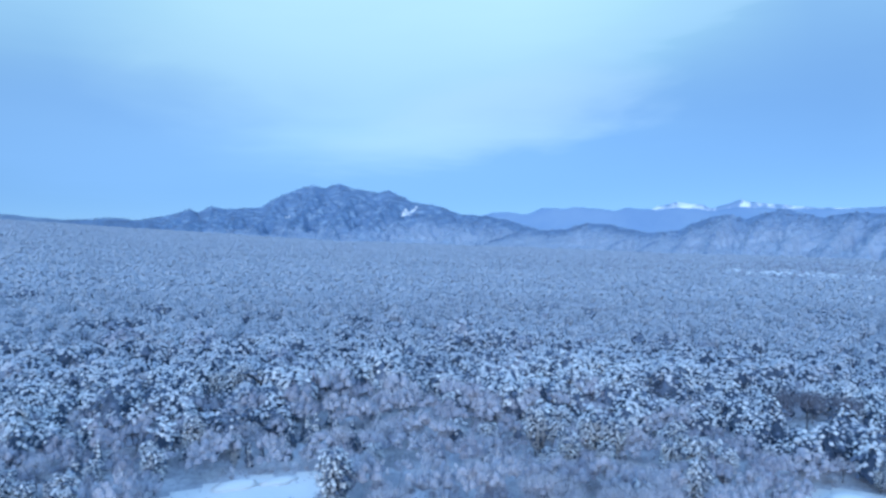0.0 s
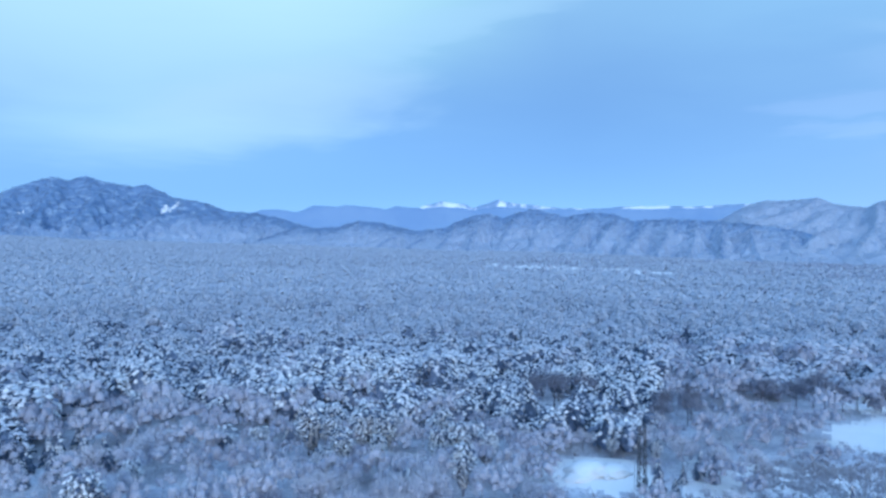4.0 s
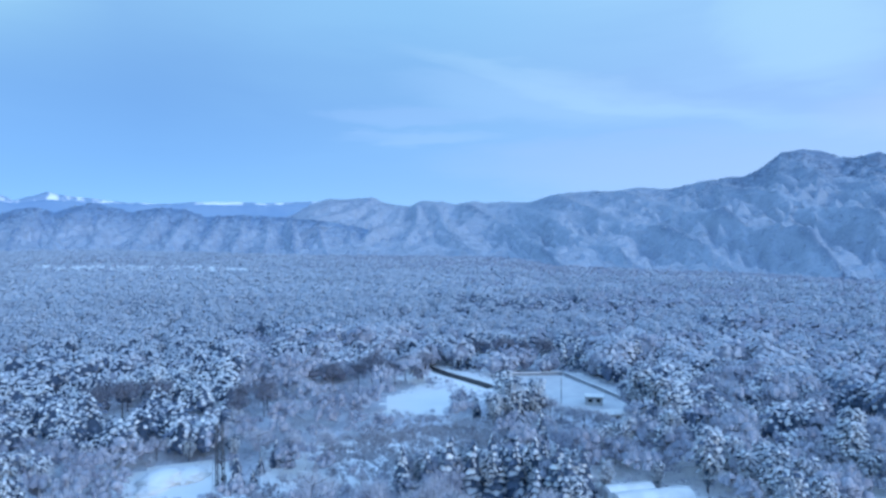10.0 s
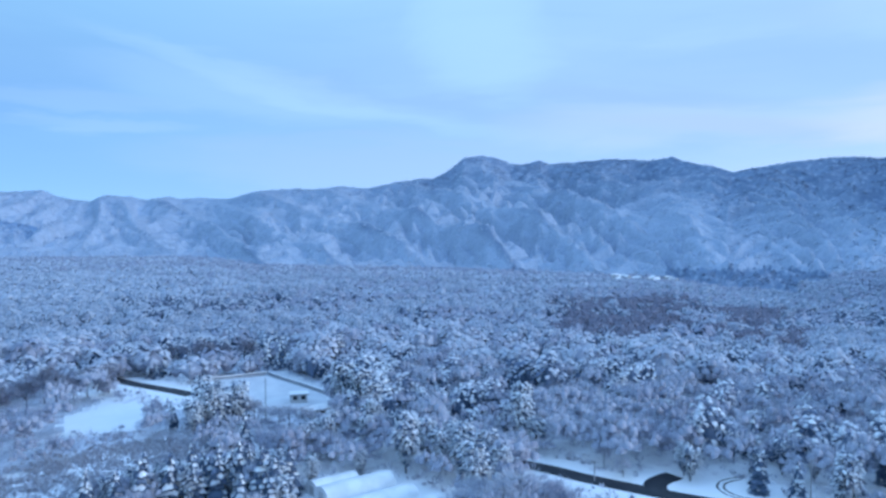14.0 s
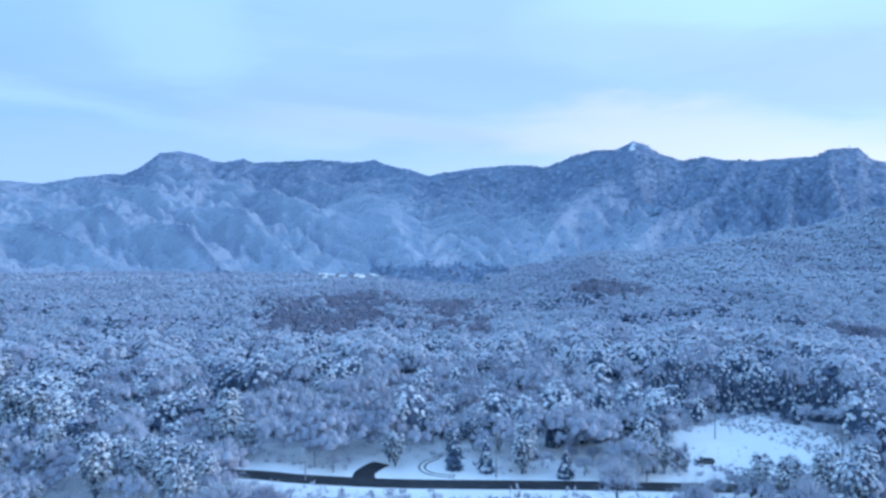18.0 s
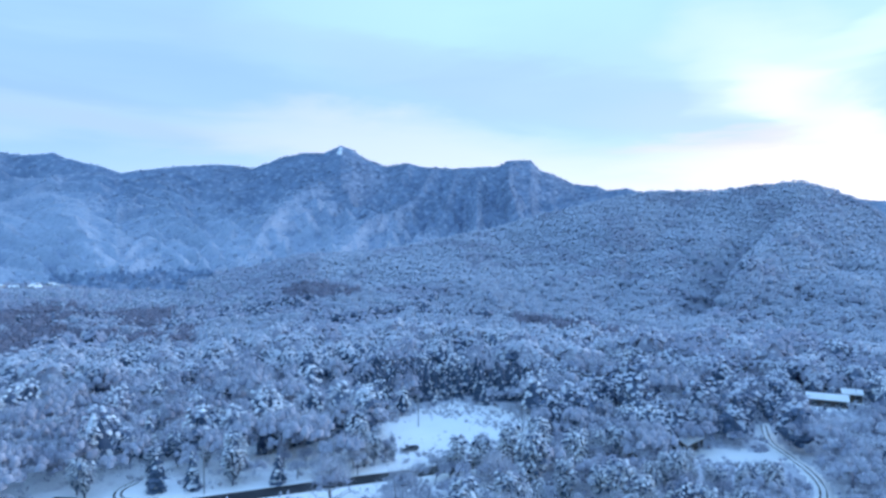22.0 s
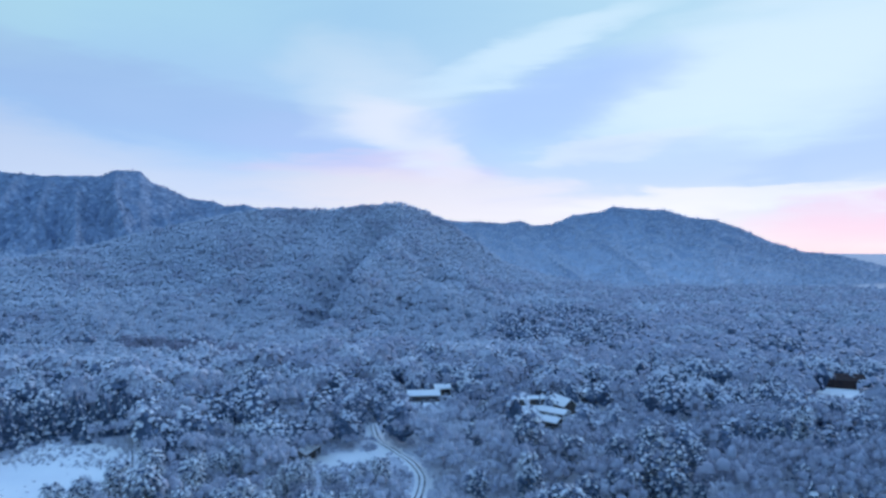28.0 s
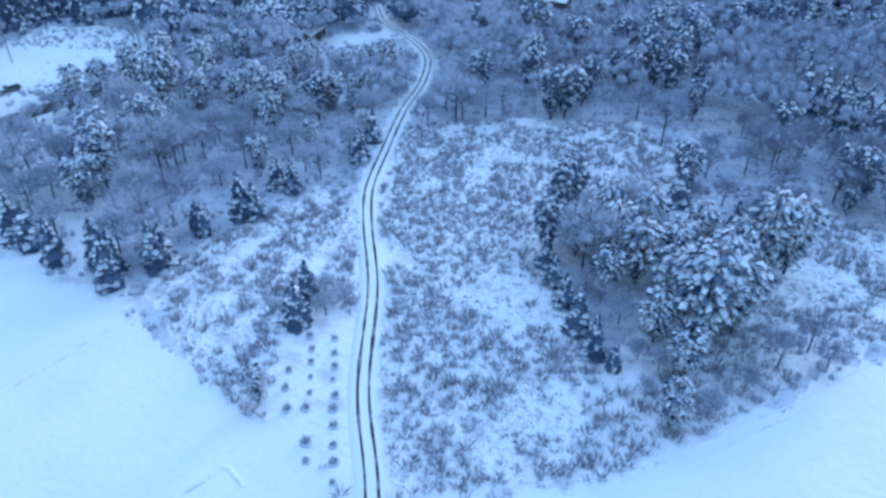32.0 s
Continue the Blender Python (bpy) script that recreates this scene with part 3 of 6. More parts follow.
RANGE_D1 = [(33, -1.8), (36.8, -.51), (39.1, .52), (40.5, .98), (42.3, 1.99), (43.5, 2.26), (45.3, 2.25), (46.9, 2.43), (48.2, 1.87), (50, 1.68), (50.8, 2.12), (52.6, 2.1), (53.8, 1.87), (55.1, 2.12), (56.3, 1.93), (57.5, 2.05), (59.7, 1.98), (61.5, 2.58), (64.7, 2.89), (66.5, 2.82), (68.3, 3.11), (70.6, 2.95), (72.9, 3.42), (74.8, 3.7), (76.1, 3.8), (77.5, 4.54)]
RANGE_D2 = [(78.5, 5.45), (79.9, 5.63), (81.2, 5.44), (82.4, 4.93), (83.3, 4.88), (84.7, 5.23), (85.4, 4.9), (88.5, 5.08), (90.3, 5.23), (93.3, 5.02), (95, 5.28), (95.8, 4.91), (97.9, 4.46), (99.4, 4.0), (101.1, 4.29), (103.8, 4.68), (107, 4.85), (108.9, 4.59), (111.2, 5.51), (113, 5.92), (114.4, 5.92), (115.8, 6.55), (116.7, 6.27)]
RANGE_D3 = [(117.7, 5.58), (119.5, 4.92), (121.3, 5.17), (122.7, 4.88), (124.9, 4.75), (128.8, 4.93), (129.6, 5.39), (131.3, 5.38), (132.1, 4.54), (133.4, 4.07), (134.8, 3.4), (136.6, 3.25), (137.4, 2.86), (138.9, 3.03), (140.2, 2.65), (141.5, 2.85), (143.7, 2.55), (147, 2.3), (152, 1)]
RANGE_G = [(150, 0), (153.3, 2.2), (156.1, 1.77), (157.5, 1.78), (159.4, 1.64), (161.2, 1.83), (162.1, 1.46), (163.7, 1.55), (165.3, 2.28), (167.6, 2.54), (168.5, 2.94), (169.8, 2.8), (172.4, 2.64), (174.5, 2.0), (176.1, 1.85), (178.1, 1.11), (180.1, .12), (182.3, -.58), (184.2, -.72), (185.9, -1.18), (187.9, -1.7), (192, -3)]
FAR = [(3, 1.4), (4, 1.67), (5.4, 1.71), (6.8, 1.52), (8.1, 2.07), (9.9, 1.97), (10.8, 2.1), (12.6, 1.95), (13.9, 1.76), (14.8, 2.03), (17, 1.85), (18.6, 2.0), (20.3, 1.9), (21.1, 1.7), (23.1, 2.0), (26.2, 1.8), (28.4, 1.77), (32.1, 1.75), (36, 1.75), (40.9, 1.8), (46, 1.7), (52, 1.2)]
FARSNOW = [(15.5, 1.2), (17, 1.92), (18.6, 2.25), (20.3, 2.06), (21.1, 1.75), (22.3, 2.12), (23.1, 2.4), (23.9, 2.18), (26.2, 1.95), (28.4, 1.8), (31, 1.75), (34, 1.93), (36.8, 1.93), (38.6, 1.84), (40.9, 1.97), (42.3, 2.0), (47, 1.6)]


SHAPES = {}


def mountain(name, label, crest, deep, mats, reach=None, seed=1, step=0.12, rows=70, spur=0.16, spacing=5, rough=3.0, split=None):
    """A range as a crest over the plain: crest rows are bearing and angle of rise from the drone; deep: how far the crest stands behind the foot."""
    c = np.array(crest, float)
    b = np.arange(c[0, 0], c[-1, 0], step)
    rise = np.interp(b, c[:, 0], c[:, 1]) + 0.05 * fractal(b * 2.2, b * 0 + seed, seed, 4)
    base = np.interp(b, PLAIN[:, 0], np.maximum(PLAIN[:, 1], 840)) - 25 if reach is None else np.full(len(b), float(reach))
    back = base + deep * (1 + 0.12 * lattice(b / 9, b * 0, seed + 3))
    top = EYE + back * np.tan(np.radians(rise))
    t = np.concatenate([np.linspace(0, 1, rows), [1.06, 1.2, 1.5]])
    tt, bb = np.meshgrid(t, b, indexing="ij")
    r = base + (back - base) * tt
    floor_z = np.minimum(plain(b, base), np.where(b > 105, -20, 500)) - 5
    tc = np.clip(tt, 0, 1)
    h = (top - floor_z) * (0.36 * tc + 0.64 * tc**2.1)
    high = np.clip(top - floor_z, 15, None)
    # spurs run down from the crest, ribs leave them on both sides like the veins of a leaf
    along = np.radians(bb) * 1500
    warp = fractal(along / 300, r / 900, seed + 8, 3)
    turn = along / (26 * spacing) + 0.4 * warp + 0.003 * (r - base) * lattice(bb / 11, bb * 0, seed + 2)
    other = along / (26 * spacing * 1.7) + 0.9 * fractal(along / 380, r / 700, seed + 14, 2) - 0.0028 * (r - base) * lattice(bb / 13, bb * 0, seed + 12)
    main = np.maximum(np.abs((turn % 1) - 0.5) * 2, np.abs((other % 1) - 0.5) * 1.5)
    main = np.sqrt(main**2 + 0.03)
    vein = (r + 60 * warp) / 125 + (1 - main) * 1.7 + 0.5 * fractal(along / 60, r / 120, seed + 5, 2)
    rib = np.sqrt((np.abs((vein % 1) - 0.5) * 2) ** 2 + 0.04)
    gap = lattice(along / 90, r / 260, seed + 9)
    form = (main - 0.5) * (0.8 + 0.5 * gap) + 0.42 * (rib - 0.5) * np.clip((1.05 - main) * 1.6, 0, 1) + 0.12 * fractal(along / 70, r / 160, seed + 6, 4)
    hand = np.where((turn % 1) > 0.5, 1.0, -1.0)
    fine_rib = np.abs((((along * 0.75 * hand + (r - base) * 0.8) / 62 + 0.35 * fractal(along / 120, r / 150, seed + 15, 3)) % 1) - 0.5) * 2
    form = form + 0.34 * (fine_rib - 0.5) * np.clip((1.1 - main) * 1.5, 0, 1)
    tiny = fractal(along / 14, r / 45, seed + 7, 3)
    env = np.clip(tc * 6, 0, 1) * np.clip(np.sin(math.pi * (0.12 + 0.88 * tc)), 0, 1) ** 0.8
    h = h + high * env * spur * np.interp(bb, (100, 112), (1.0, 0.6)) * form + rough * tiny * np.clip(tc * 5, 0, 1) * np.clip((1 - tc) * 12, 0.25, 1)
    h = np.minimum(h, (top - floor_z) + (r - back) * 0.03 + 400 * (tt > 1))
    h = np.where(tt > 1, (top - floor_z) * (1 - (tt - 1) * 0.9), h)
    z = floor_z + h
    verts = np.stack([r * np.sin(np.radians(bb)), r * np.cos(np.radians(bb)), z], -1).reshape(-1, 3)
    faces = grid_faces(len(t), len(b))
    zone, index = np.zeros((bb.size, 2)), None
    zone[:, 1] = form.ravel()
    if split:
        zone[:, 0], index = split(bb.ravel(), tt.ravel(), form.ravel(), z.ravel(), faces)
    uv = np.stack([along, 0.85 * (z + 0.35 * r)], -1).reshape(-1, 2)
    ob = new(name, mesh_from(name, verts, faces, mats, index, True, uv, zone))
    SHAPES[label] = (b, t, r, z, zone[:, 0].reshape(bb.shape), form)
    return tagged(ob, label, "mountain", kind="structure")


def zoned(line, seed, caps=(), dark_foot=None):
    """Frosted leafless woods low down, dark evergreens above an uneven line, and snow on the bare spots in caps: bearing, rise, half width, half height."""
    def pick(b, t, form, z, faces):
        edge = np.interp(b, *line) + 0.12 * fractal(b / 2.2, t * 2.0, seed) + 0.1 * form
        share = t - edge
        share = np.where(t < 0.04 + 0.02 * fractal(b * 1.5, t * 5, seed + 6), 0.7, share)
        # shade along the base of the wall, painted in as dark woods
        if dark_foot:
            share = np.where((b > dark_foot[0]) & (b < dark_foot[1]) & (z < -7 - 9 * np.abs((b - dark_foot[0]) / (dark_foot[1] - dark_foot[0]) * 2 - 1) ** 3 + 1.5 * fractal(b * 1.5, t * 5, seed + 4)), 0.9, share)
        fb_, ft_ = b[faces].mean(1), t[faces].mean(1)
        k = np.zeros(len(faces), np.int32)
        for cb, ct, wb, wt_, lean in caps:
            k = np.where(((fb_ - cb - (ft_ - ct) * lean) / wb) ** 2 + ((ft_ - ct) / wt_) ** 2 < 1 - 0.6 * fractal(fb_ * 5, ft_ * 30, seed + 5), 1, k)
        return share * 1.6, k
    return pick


WOODS = (SLOPE, PEAKSNOW)
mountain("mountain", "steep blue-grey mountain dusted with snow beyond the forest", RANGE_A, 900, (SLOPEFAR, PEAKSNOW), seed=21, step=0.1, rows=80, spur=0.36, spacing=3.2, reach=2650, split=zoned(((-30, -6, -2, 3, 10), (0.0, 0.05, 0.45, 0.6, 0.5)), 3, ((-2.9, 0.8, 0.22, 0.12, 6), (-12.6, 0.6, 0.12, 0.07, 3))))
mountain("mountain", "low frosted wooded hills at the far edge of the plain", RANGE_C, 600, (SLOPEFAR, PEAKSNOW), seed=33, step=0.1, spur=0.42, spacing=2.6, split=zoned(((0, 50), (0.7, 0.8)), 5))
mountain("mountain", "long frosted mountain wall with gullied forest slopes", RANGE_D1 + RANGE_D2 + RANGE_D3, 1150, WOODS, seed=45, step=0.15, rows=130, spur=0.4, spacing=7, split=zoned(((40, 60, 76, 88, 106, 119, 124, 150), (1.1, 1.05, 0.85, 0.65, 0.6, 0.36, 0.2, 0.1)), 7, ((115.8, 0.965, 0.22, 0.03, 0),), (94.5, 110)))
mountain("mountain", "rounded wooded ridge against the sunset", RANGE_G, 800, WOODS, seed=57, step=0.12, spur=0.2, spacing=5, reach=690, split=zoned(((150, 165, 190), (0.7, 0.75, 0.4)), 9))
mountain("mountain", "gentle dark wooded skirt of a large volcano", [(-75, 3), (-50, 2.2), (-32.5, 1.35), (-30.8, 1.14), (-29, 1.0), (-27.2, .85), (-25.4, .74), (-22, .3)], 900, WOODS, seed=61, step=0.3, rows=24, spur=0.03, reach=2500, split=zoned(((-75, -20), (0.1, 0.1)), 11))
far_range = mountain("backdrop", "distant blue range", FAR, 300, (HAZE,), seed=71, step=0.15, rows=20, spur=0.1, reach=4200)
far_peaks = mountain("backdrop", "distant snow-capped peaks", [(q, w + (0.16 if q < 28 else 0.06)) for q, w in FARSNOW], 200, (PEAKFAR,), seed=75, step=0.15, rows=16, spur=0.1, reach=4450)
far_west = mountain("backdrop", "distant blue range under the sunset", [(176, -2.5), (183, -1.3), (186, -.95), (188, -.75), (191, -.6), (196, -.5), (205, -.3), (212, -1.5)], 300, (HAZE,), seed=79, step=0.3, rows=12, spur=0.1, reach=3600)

# ---- trees ----
def tri_fan_pad(cx, cy, cz, size, droop, lean, g, sides=5, under=True):
    """A bough end: a domed load of snow over dark needles. Returns vertices, triangles, material slots."""
    a0 = g.uniform(0, 6.28)
    ring = []
    k = math.hypot(*lean) or 1.0
    ox, oy = lean[0] / k, lean[1] / k
    for i in range(sides):
        a = a0 + i * 2 * math.pi / sides
        s = size * g.uniform(0.8, 1.2)
        out, side = math.cos(a) * s * 1.2, math.sin(a) * s * 0.9
        ring.append((cx + ox * out - oy * side, cy + oy * out + ox * side, cz - droop * g.uniform(0.5, 1.2) - 0.4 * out))
    v = [(cx + lean[0], cy + lean[1], cz + size * 0.35)] + ring
    f, m = [], []
    for i in range(sides):
        f.append((0, 1 + i, 1 + (i + 1) % sides))
        m.append(0)
    if under:
        k = len(v)
        for i in range(sides):
            x, y, z = ring[i]
            v.append((cx + (x - cx) * g.uniform(1.1, 1.5), cy + (y - cy) * g.uniform(1.1, 1.5), z - size * g.uniform(0.05, 0.4)))
        v.append((cx, cy, cz - size * 0.75))
        low = len(v) - 1
        for i in range(0, sides, 2):
            f.append((low, k + (i + 1) % sides, k + i))
            m.append(1)
    return v, f, m


class Soup:
    """Gathers triangles."""

    def __init__(self):
        self.v, self.f, self.m = [], [], []

    def add(self, v, f, m):
        n = len(self.v)
        self.v += v
        self.f += [tuple(i + n for i in t) for t in f]
        self.m += m

    def blade(self, p, q, width, slot, g, out=None):
        """A thin three-cornered twig from p to q, its flat side outwards."""
        d = Vector(q) - Vector(p)
        s = d.cross(Vector((g.uniform(-1, 1), g.uniform(-1, 1), g.uniform(-1, 1))) if out is None else out)
        if s.length < 1e-6:
            s = Vector((1, 0, 0))
        s = s.normalized() * width / 2
        p = Vector(p)
        self.add([tuple(p - s), tuple(p + s), tuple(q)], [(0, 1, 2)], [slot])

    def stem(self, p, q, r0, r1, slot, sides=5):
        p, q = Vector(p), Vector(q)
        d = (q - p).normalized()
        s = d.orthogonal().normalized()
        t = d.cross(s)
        v = []
        for c, r in ((p, r0), (q, r1)):
            for i in range(sides):
                a = i * 2 * math.pi / sides
                v.append(tuple(c + (s * math.cos(a) + t * math.sin(a)) * r))
        f = []
        for i in range(sides):
            j = (i + 1) % sides
            f += [(i, j, sides + j), (i, sides + j, sides + i)]
        self.add(v, f, [slot] * len(f))

    def arrays(self):
        return np.array(self.v, np.float32), np.array(self.f, np.int32), np.array(self.m, np.int32)


def pine(seed, pads, sides, tall=9.0, wide=3.0, under=True, bare_below=0.14, share=0.8):
    """Slots: 0 snow, 1 needles."""
    g = random.Random(seed)
    s = Soup()
    for i in range(pads):
        t = (i + 0.5) / pads
        z = tall * (bare_below + (1 - bare_below) * t)
        spread = wide * (math.sin(math.pi * min(1, 0.22 + 0.8 * (1 - t))) ** 0.8) * 0.85
        a = i * 2.4 + g.uniform(-0.5, 0.5)
        rad = spread * g.uniform(0.35, 1.0)
        size = wide * (0.105 if pads > 250 else 0.125 if pads > 200 else 0.15 if pads > 130 else 0.2 if pads > 70 else 0.215 if pads > 38 else 0.3 if pads > 20 else 0.36 if pads > 9 else 0.62) * g.uniform(0.65, 1.3)
        white = g.random() < share
        v, f, m = tri_fan_pad(math.cos(a) * rad, math.sin(a) * rad, z, size, size * 0.55, (math.cos(a) * size * 0.3, math.sin(a) * size * 0.3), g, sides, under)
        s.add(v, f, m if white else [1] * len(m))
    return s


def fir(seed, tiers, boughs, tall=7.0, wide=1.7, share=0.32):
    g = random.Random(seed)
    s = Soup()
    for k in range(tiers):
        t = k / tiers
        z = tall * (0.12 + 0.86 * t)
        r = wide * (1 - t) ** 0.85 + 0.12
        for i in range(boughs):
            a = (i + 0.5 * (k % 2) + g.uniform(-0.2, 0.2)) * 2 * math.pi / boughs
            ln = r * g.uniform(0.75, 1.15)
            w = max(0.25, ln * 0.42)
            ca, sa = math.cos(a), math.sin(a)
            tip = (ca * ln, sa * ln, z - ln * 0.42)
            mid = (ca * ln * 0.55, sa * ln * 0.55, z + 0.1)
            l, q = (mid[0] - sa * w, mid[1] + ca * w, z - ln * 0.3), (mid[0] + sa * w, mid[1] - ca * w, z - ln * 0.3)
            root = (0, 0, z + tall * 0.06)
            snow = g.random() < share
            s.add([root, l, mid, q, tip], [(0, 1, 2), (0, 2, 3), (1, 4, 2), (2, 4, 3)], [0 if snow else 1] * 4)
            s.add([(0, 0, z - 0.2), (l[0] * 1.1, l[1] * 1.1, l[2] - 0.12), (tip[0] * 1.06, tip[1] * 1.06, tip[2] - 0.15), (q[0] * 1.1, q[1] * 1.1, q[2] - 0.12)], [(0, 2, 1), (0, 3, 2)], [1, 1])
    return s


def clump(s, c, out, rad, slot, g, sides=4, high=0.55):
    """A rounded cushion of snow or frost: an apex over an uneven rim, facing out."""
    out = Vector(out).normalized()
    side = out.orthogonal().normalized()
    other = out.cross(side)
    a0 = g.uniform(0, 6.28)
    v = [tuple(Vector(c) + out * rad * high)]
    for i in range(sides):
        a = a0 + i * 2 * math.pi / sides
        q = rad * g.uniform(0.8, 1.25)
        v.append(tuple(Vector(c) + (side * math.cos(a) + other * math.sin(a)) * q - out * rad * g.uniform(0.1, 0.4)))
    s.add(v, [(0, 1 + i, 1 + (i + 1) % sides) for i in range(sides)], [slot] * sides)


def lobe(s, c, rad, slot, g, sides=6):
    """The dense inner haze of one bough: a lumpy dome, open below, darkened like a shaded inside."""
    v = [(c.x + g.uniform(-0.3, 0.3) * rad, c.y + g.uniform(-0.3, 0.3) * rad, c.z + rad * g.uniform(0.7, 1.05))]
    for up, out in ((0.5, 0.7), (-0.35, 1.0)):
        for i in range(sides):
            a = (i + 0.5 * (up < 0)) * 2 * math.pi / sides
            q = rad * out * g.uniform(0.65, 1.3)
            v.append((c.x + math.cos(a) * q, c.y + math.sin(a) * q, c.z + rad * up * g.uniform(0.6, 1.4)))
    f = []
    for i in range(sides):
        j = (i + 1) % sides
        f += [(0, 1 + i, 1 + j), (1 + i, 1 + sides + i, 1 + j), (1 + j, 1 + sides + i, 1 + sides + j)]
    s.add(v, f, [slot] * len(f))


def bare(seed, limbs, twigs, tall=8.0, wide=3.4, thick=0.09, length=1.3, fill=0.0):
    """Slots: 0 frosted twigs, 1 darker twigs for undersides and insides. A rounded crown of lobes, each a haze of fine
    twigs.
    """
    g = random.Random(seed)
    s = Soup()
    lobes = []
    for i in range(limbs):
        a = i * 2.4 + g.uniform(-0.4, 0.4)
        out = wide * g.uniform(0.15, 0.66)
        z = tall * (0.78 - 0.3 * (out / wide)) * g.uniform(0.8, 1.08)
        lobes.append((Vector((math.cos(a) * out, math.sin(a) * out, z)), wide * g.uniform(0.2, 0.38)))
        if fill:
            lobe(s, lobes[-1][0], lobes[-1][1] * fill, 1, g, 5)
    for i in range(twigs):
        c, rad = lobes[i % limbs]
        d = Vector((g.gauss(0, 1), g.gauss(0, 1), g.gauss(0.3, 1))).normalized()
        base = c + d * rad * g.uniform(0.3, 1.0)
        way = (d * 0.55 + Vector((base.x, base.y, 0)) * 0.12 + Vector((g.uniform(-0.6, 0.6), g.uniform(-0.6, 0.6), g.uniform(0.1, 1.1)))).normalized()
        # underside twigs take the darker slot: crown shading put into colour, frost on top
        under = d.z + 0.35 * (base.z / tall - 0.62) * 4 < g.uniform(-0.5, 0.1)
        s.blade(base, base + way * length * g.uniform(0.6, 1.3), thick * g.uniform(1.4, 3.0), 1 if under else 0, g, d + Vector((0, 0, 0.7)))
    return s


def heap(seed, sides, tall, wide, slot=0):
    """A low crown as a rough tent of facets."""
    g = random.Random(seed)
    s = Soup()
    v = [(g.uniform(-0.2, 0.2) * wide, g.uniform(-0.2, 0.2) * wide, tall)]
    for i in range(sides):
        a = i * 2 * math.pi / sides
        w = wide * g.uniform(0.7, 1.25)
        v.append((math.cos(a) * w, math.sin(a) * w, tall * g.uniform(0.15, 0.5)))
    s.add(v, [(0, 1 + i, 1 + (i + 1) % sides) for i in range(sides)], [slot] * sides)
    return s


def scatter_mesh(name, templates, x, y, z, scale, tall, mats, seed=0):
    """One mesh from many turned, scaled copies of the templates' triangles."""
    g = np.random.default_rng(seed)
    pick = g.integers(0, len(templates), len(x))
    V, F, M, base = [], [], [], 0
    for k, (tv, tf, tm) in enumerate(templates):
        sel = np.where(pick == k)[0]
        if not len(sel):
            continue
        a = g.uniform(0, 2 * math.pi, len(sel))
        c, s = np.cos(a)[:, None], np.sin(a)[:, None]
        sc = scale[sel][:, None]
        vx = (tv[None, :, 0] * c - tv[None, :, 1] * s) * sc + x[sel][:, None]
        vy = (tv[None, :, 0] * s + tv[None, :, 1] * c) * sc + y[sel][:, None]
        vz = tv[None, :, 2] * sc * tall[sel][:, None] + z[sel][:, None]
        V.append(np.stack([vx, vy, vz], -1).reshape(-1, 3))
        F.append((tf[None] + (np.arange(len(sel)) * len(tv))[:, None, None] + base).reshape(-1, 3))
        M.append(np.tile(tm, len(sel)))
        base += len(sel) * len(tv)
    return mesh_from(name, np.vstack(V), np.vstack(F), mats, np.concatenate(M), True)


def forest(name, label, templates, pts, mats, seed, category="forest"):
    x, y, scale, tall = pts
    if not len(x):
        return None
    ob = new(name, scatter_mesh(name, templates, x, y, land(x, y) - 0.1, scale, tall, mats, seed))
    return tagged(ob, label, category, kind="stuff")


def canopy(seed, n, tall, wide, rad, share, sides=4, core=True, flat=0.34, ragged=0.18):
    """A broad crown of cushions round a dark core that stands for its shaded inside. Slots: 0 snow or frost, 1 needles
    or twigs.
    """
    g = random.Random(seed)
    s = Soup()
    h0, up = tall * (1 - flat), tall * flat
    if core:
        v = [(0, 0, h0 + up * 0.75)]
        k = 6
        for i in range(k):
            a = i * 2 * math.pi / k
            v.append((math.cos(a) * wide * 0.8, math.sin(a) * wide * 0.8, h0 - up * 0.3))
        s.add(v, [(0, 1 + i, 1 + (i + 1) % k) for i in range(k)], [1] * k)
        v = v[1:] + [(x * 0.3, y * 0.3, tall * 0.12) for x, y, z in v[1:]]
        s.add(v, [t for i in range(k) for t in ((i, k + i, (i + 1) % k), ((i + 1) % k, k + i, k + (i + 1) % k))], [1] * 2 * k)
    for i in range(n):
        e = 1 - (i + 0.5) / n * 1.3
        a = i * 2.4 + g.uniform(-0.4, 0.4)
        flat_r = math.sqrt(max(0.0, 1 - e * e))
        f = 1 + g.uniform(-ragged, ragged)
        out = Vector((math.cos(a) * flat_r, math.sin(a) * flat_r, e))
        c = (out.x * wide * f, out.y * wide * f, h0 + out.z * up * f * (1 if e > 0 else 2))
        snow = g.random() < share - 0.06 + 0.48 * e
        clump(s, c, out + Vector((0, 0, 0.9)), rad * g.uniform(0.75, 1.25), 0 if snow else 1, g, sides)
    return s


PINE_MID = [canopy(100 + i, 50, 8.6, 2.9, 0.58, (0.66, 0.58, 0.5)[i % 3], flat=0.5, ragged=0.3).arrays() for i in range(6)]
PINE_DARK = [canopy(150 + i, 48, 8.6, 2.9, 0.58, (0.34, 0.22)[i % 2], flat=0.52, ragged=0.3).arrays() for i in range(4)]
BARE_MID = [bare(200 + i, 12, 160, 6.6, 3.7, 0.06, 0.85, 0.6).arrays() for i in range(6)]
FIR_MID = [fir(300 + i, 6, 6, share=0.5).arrays() for i in range(3)]
PINE_FAR, PINE_DIM, BARE_FAR, BARE_DIM = [], [], [], []
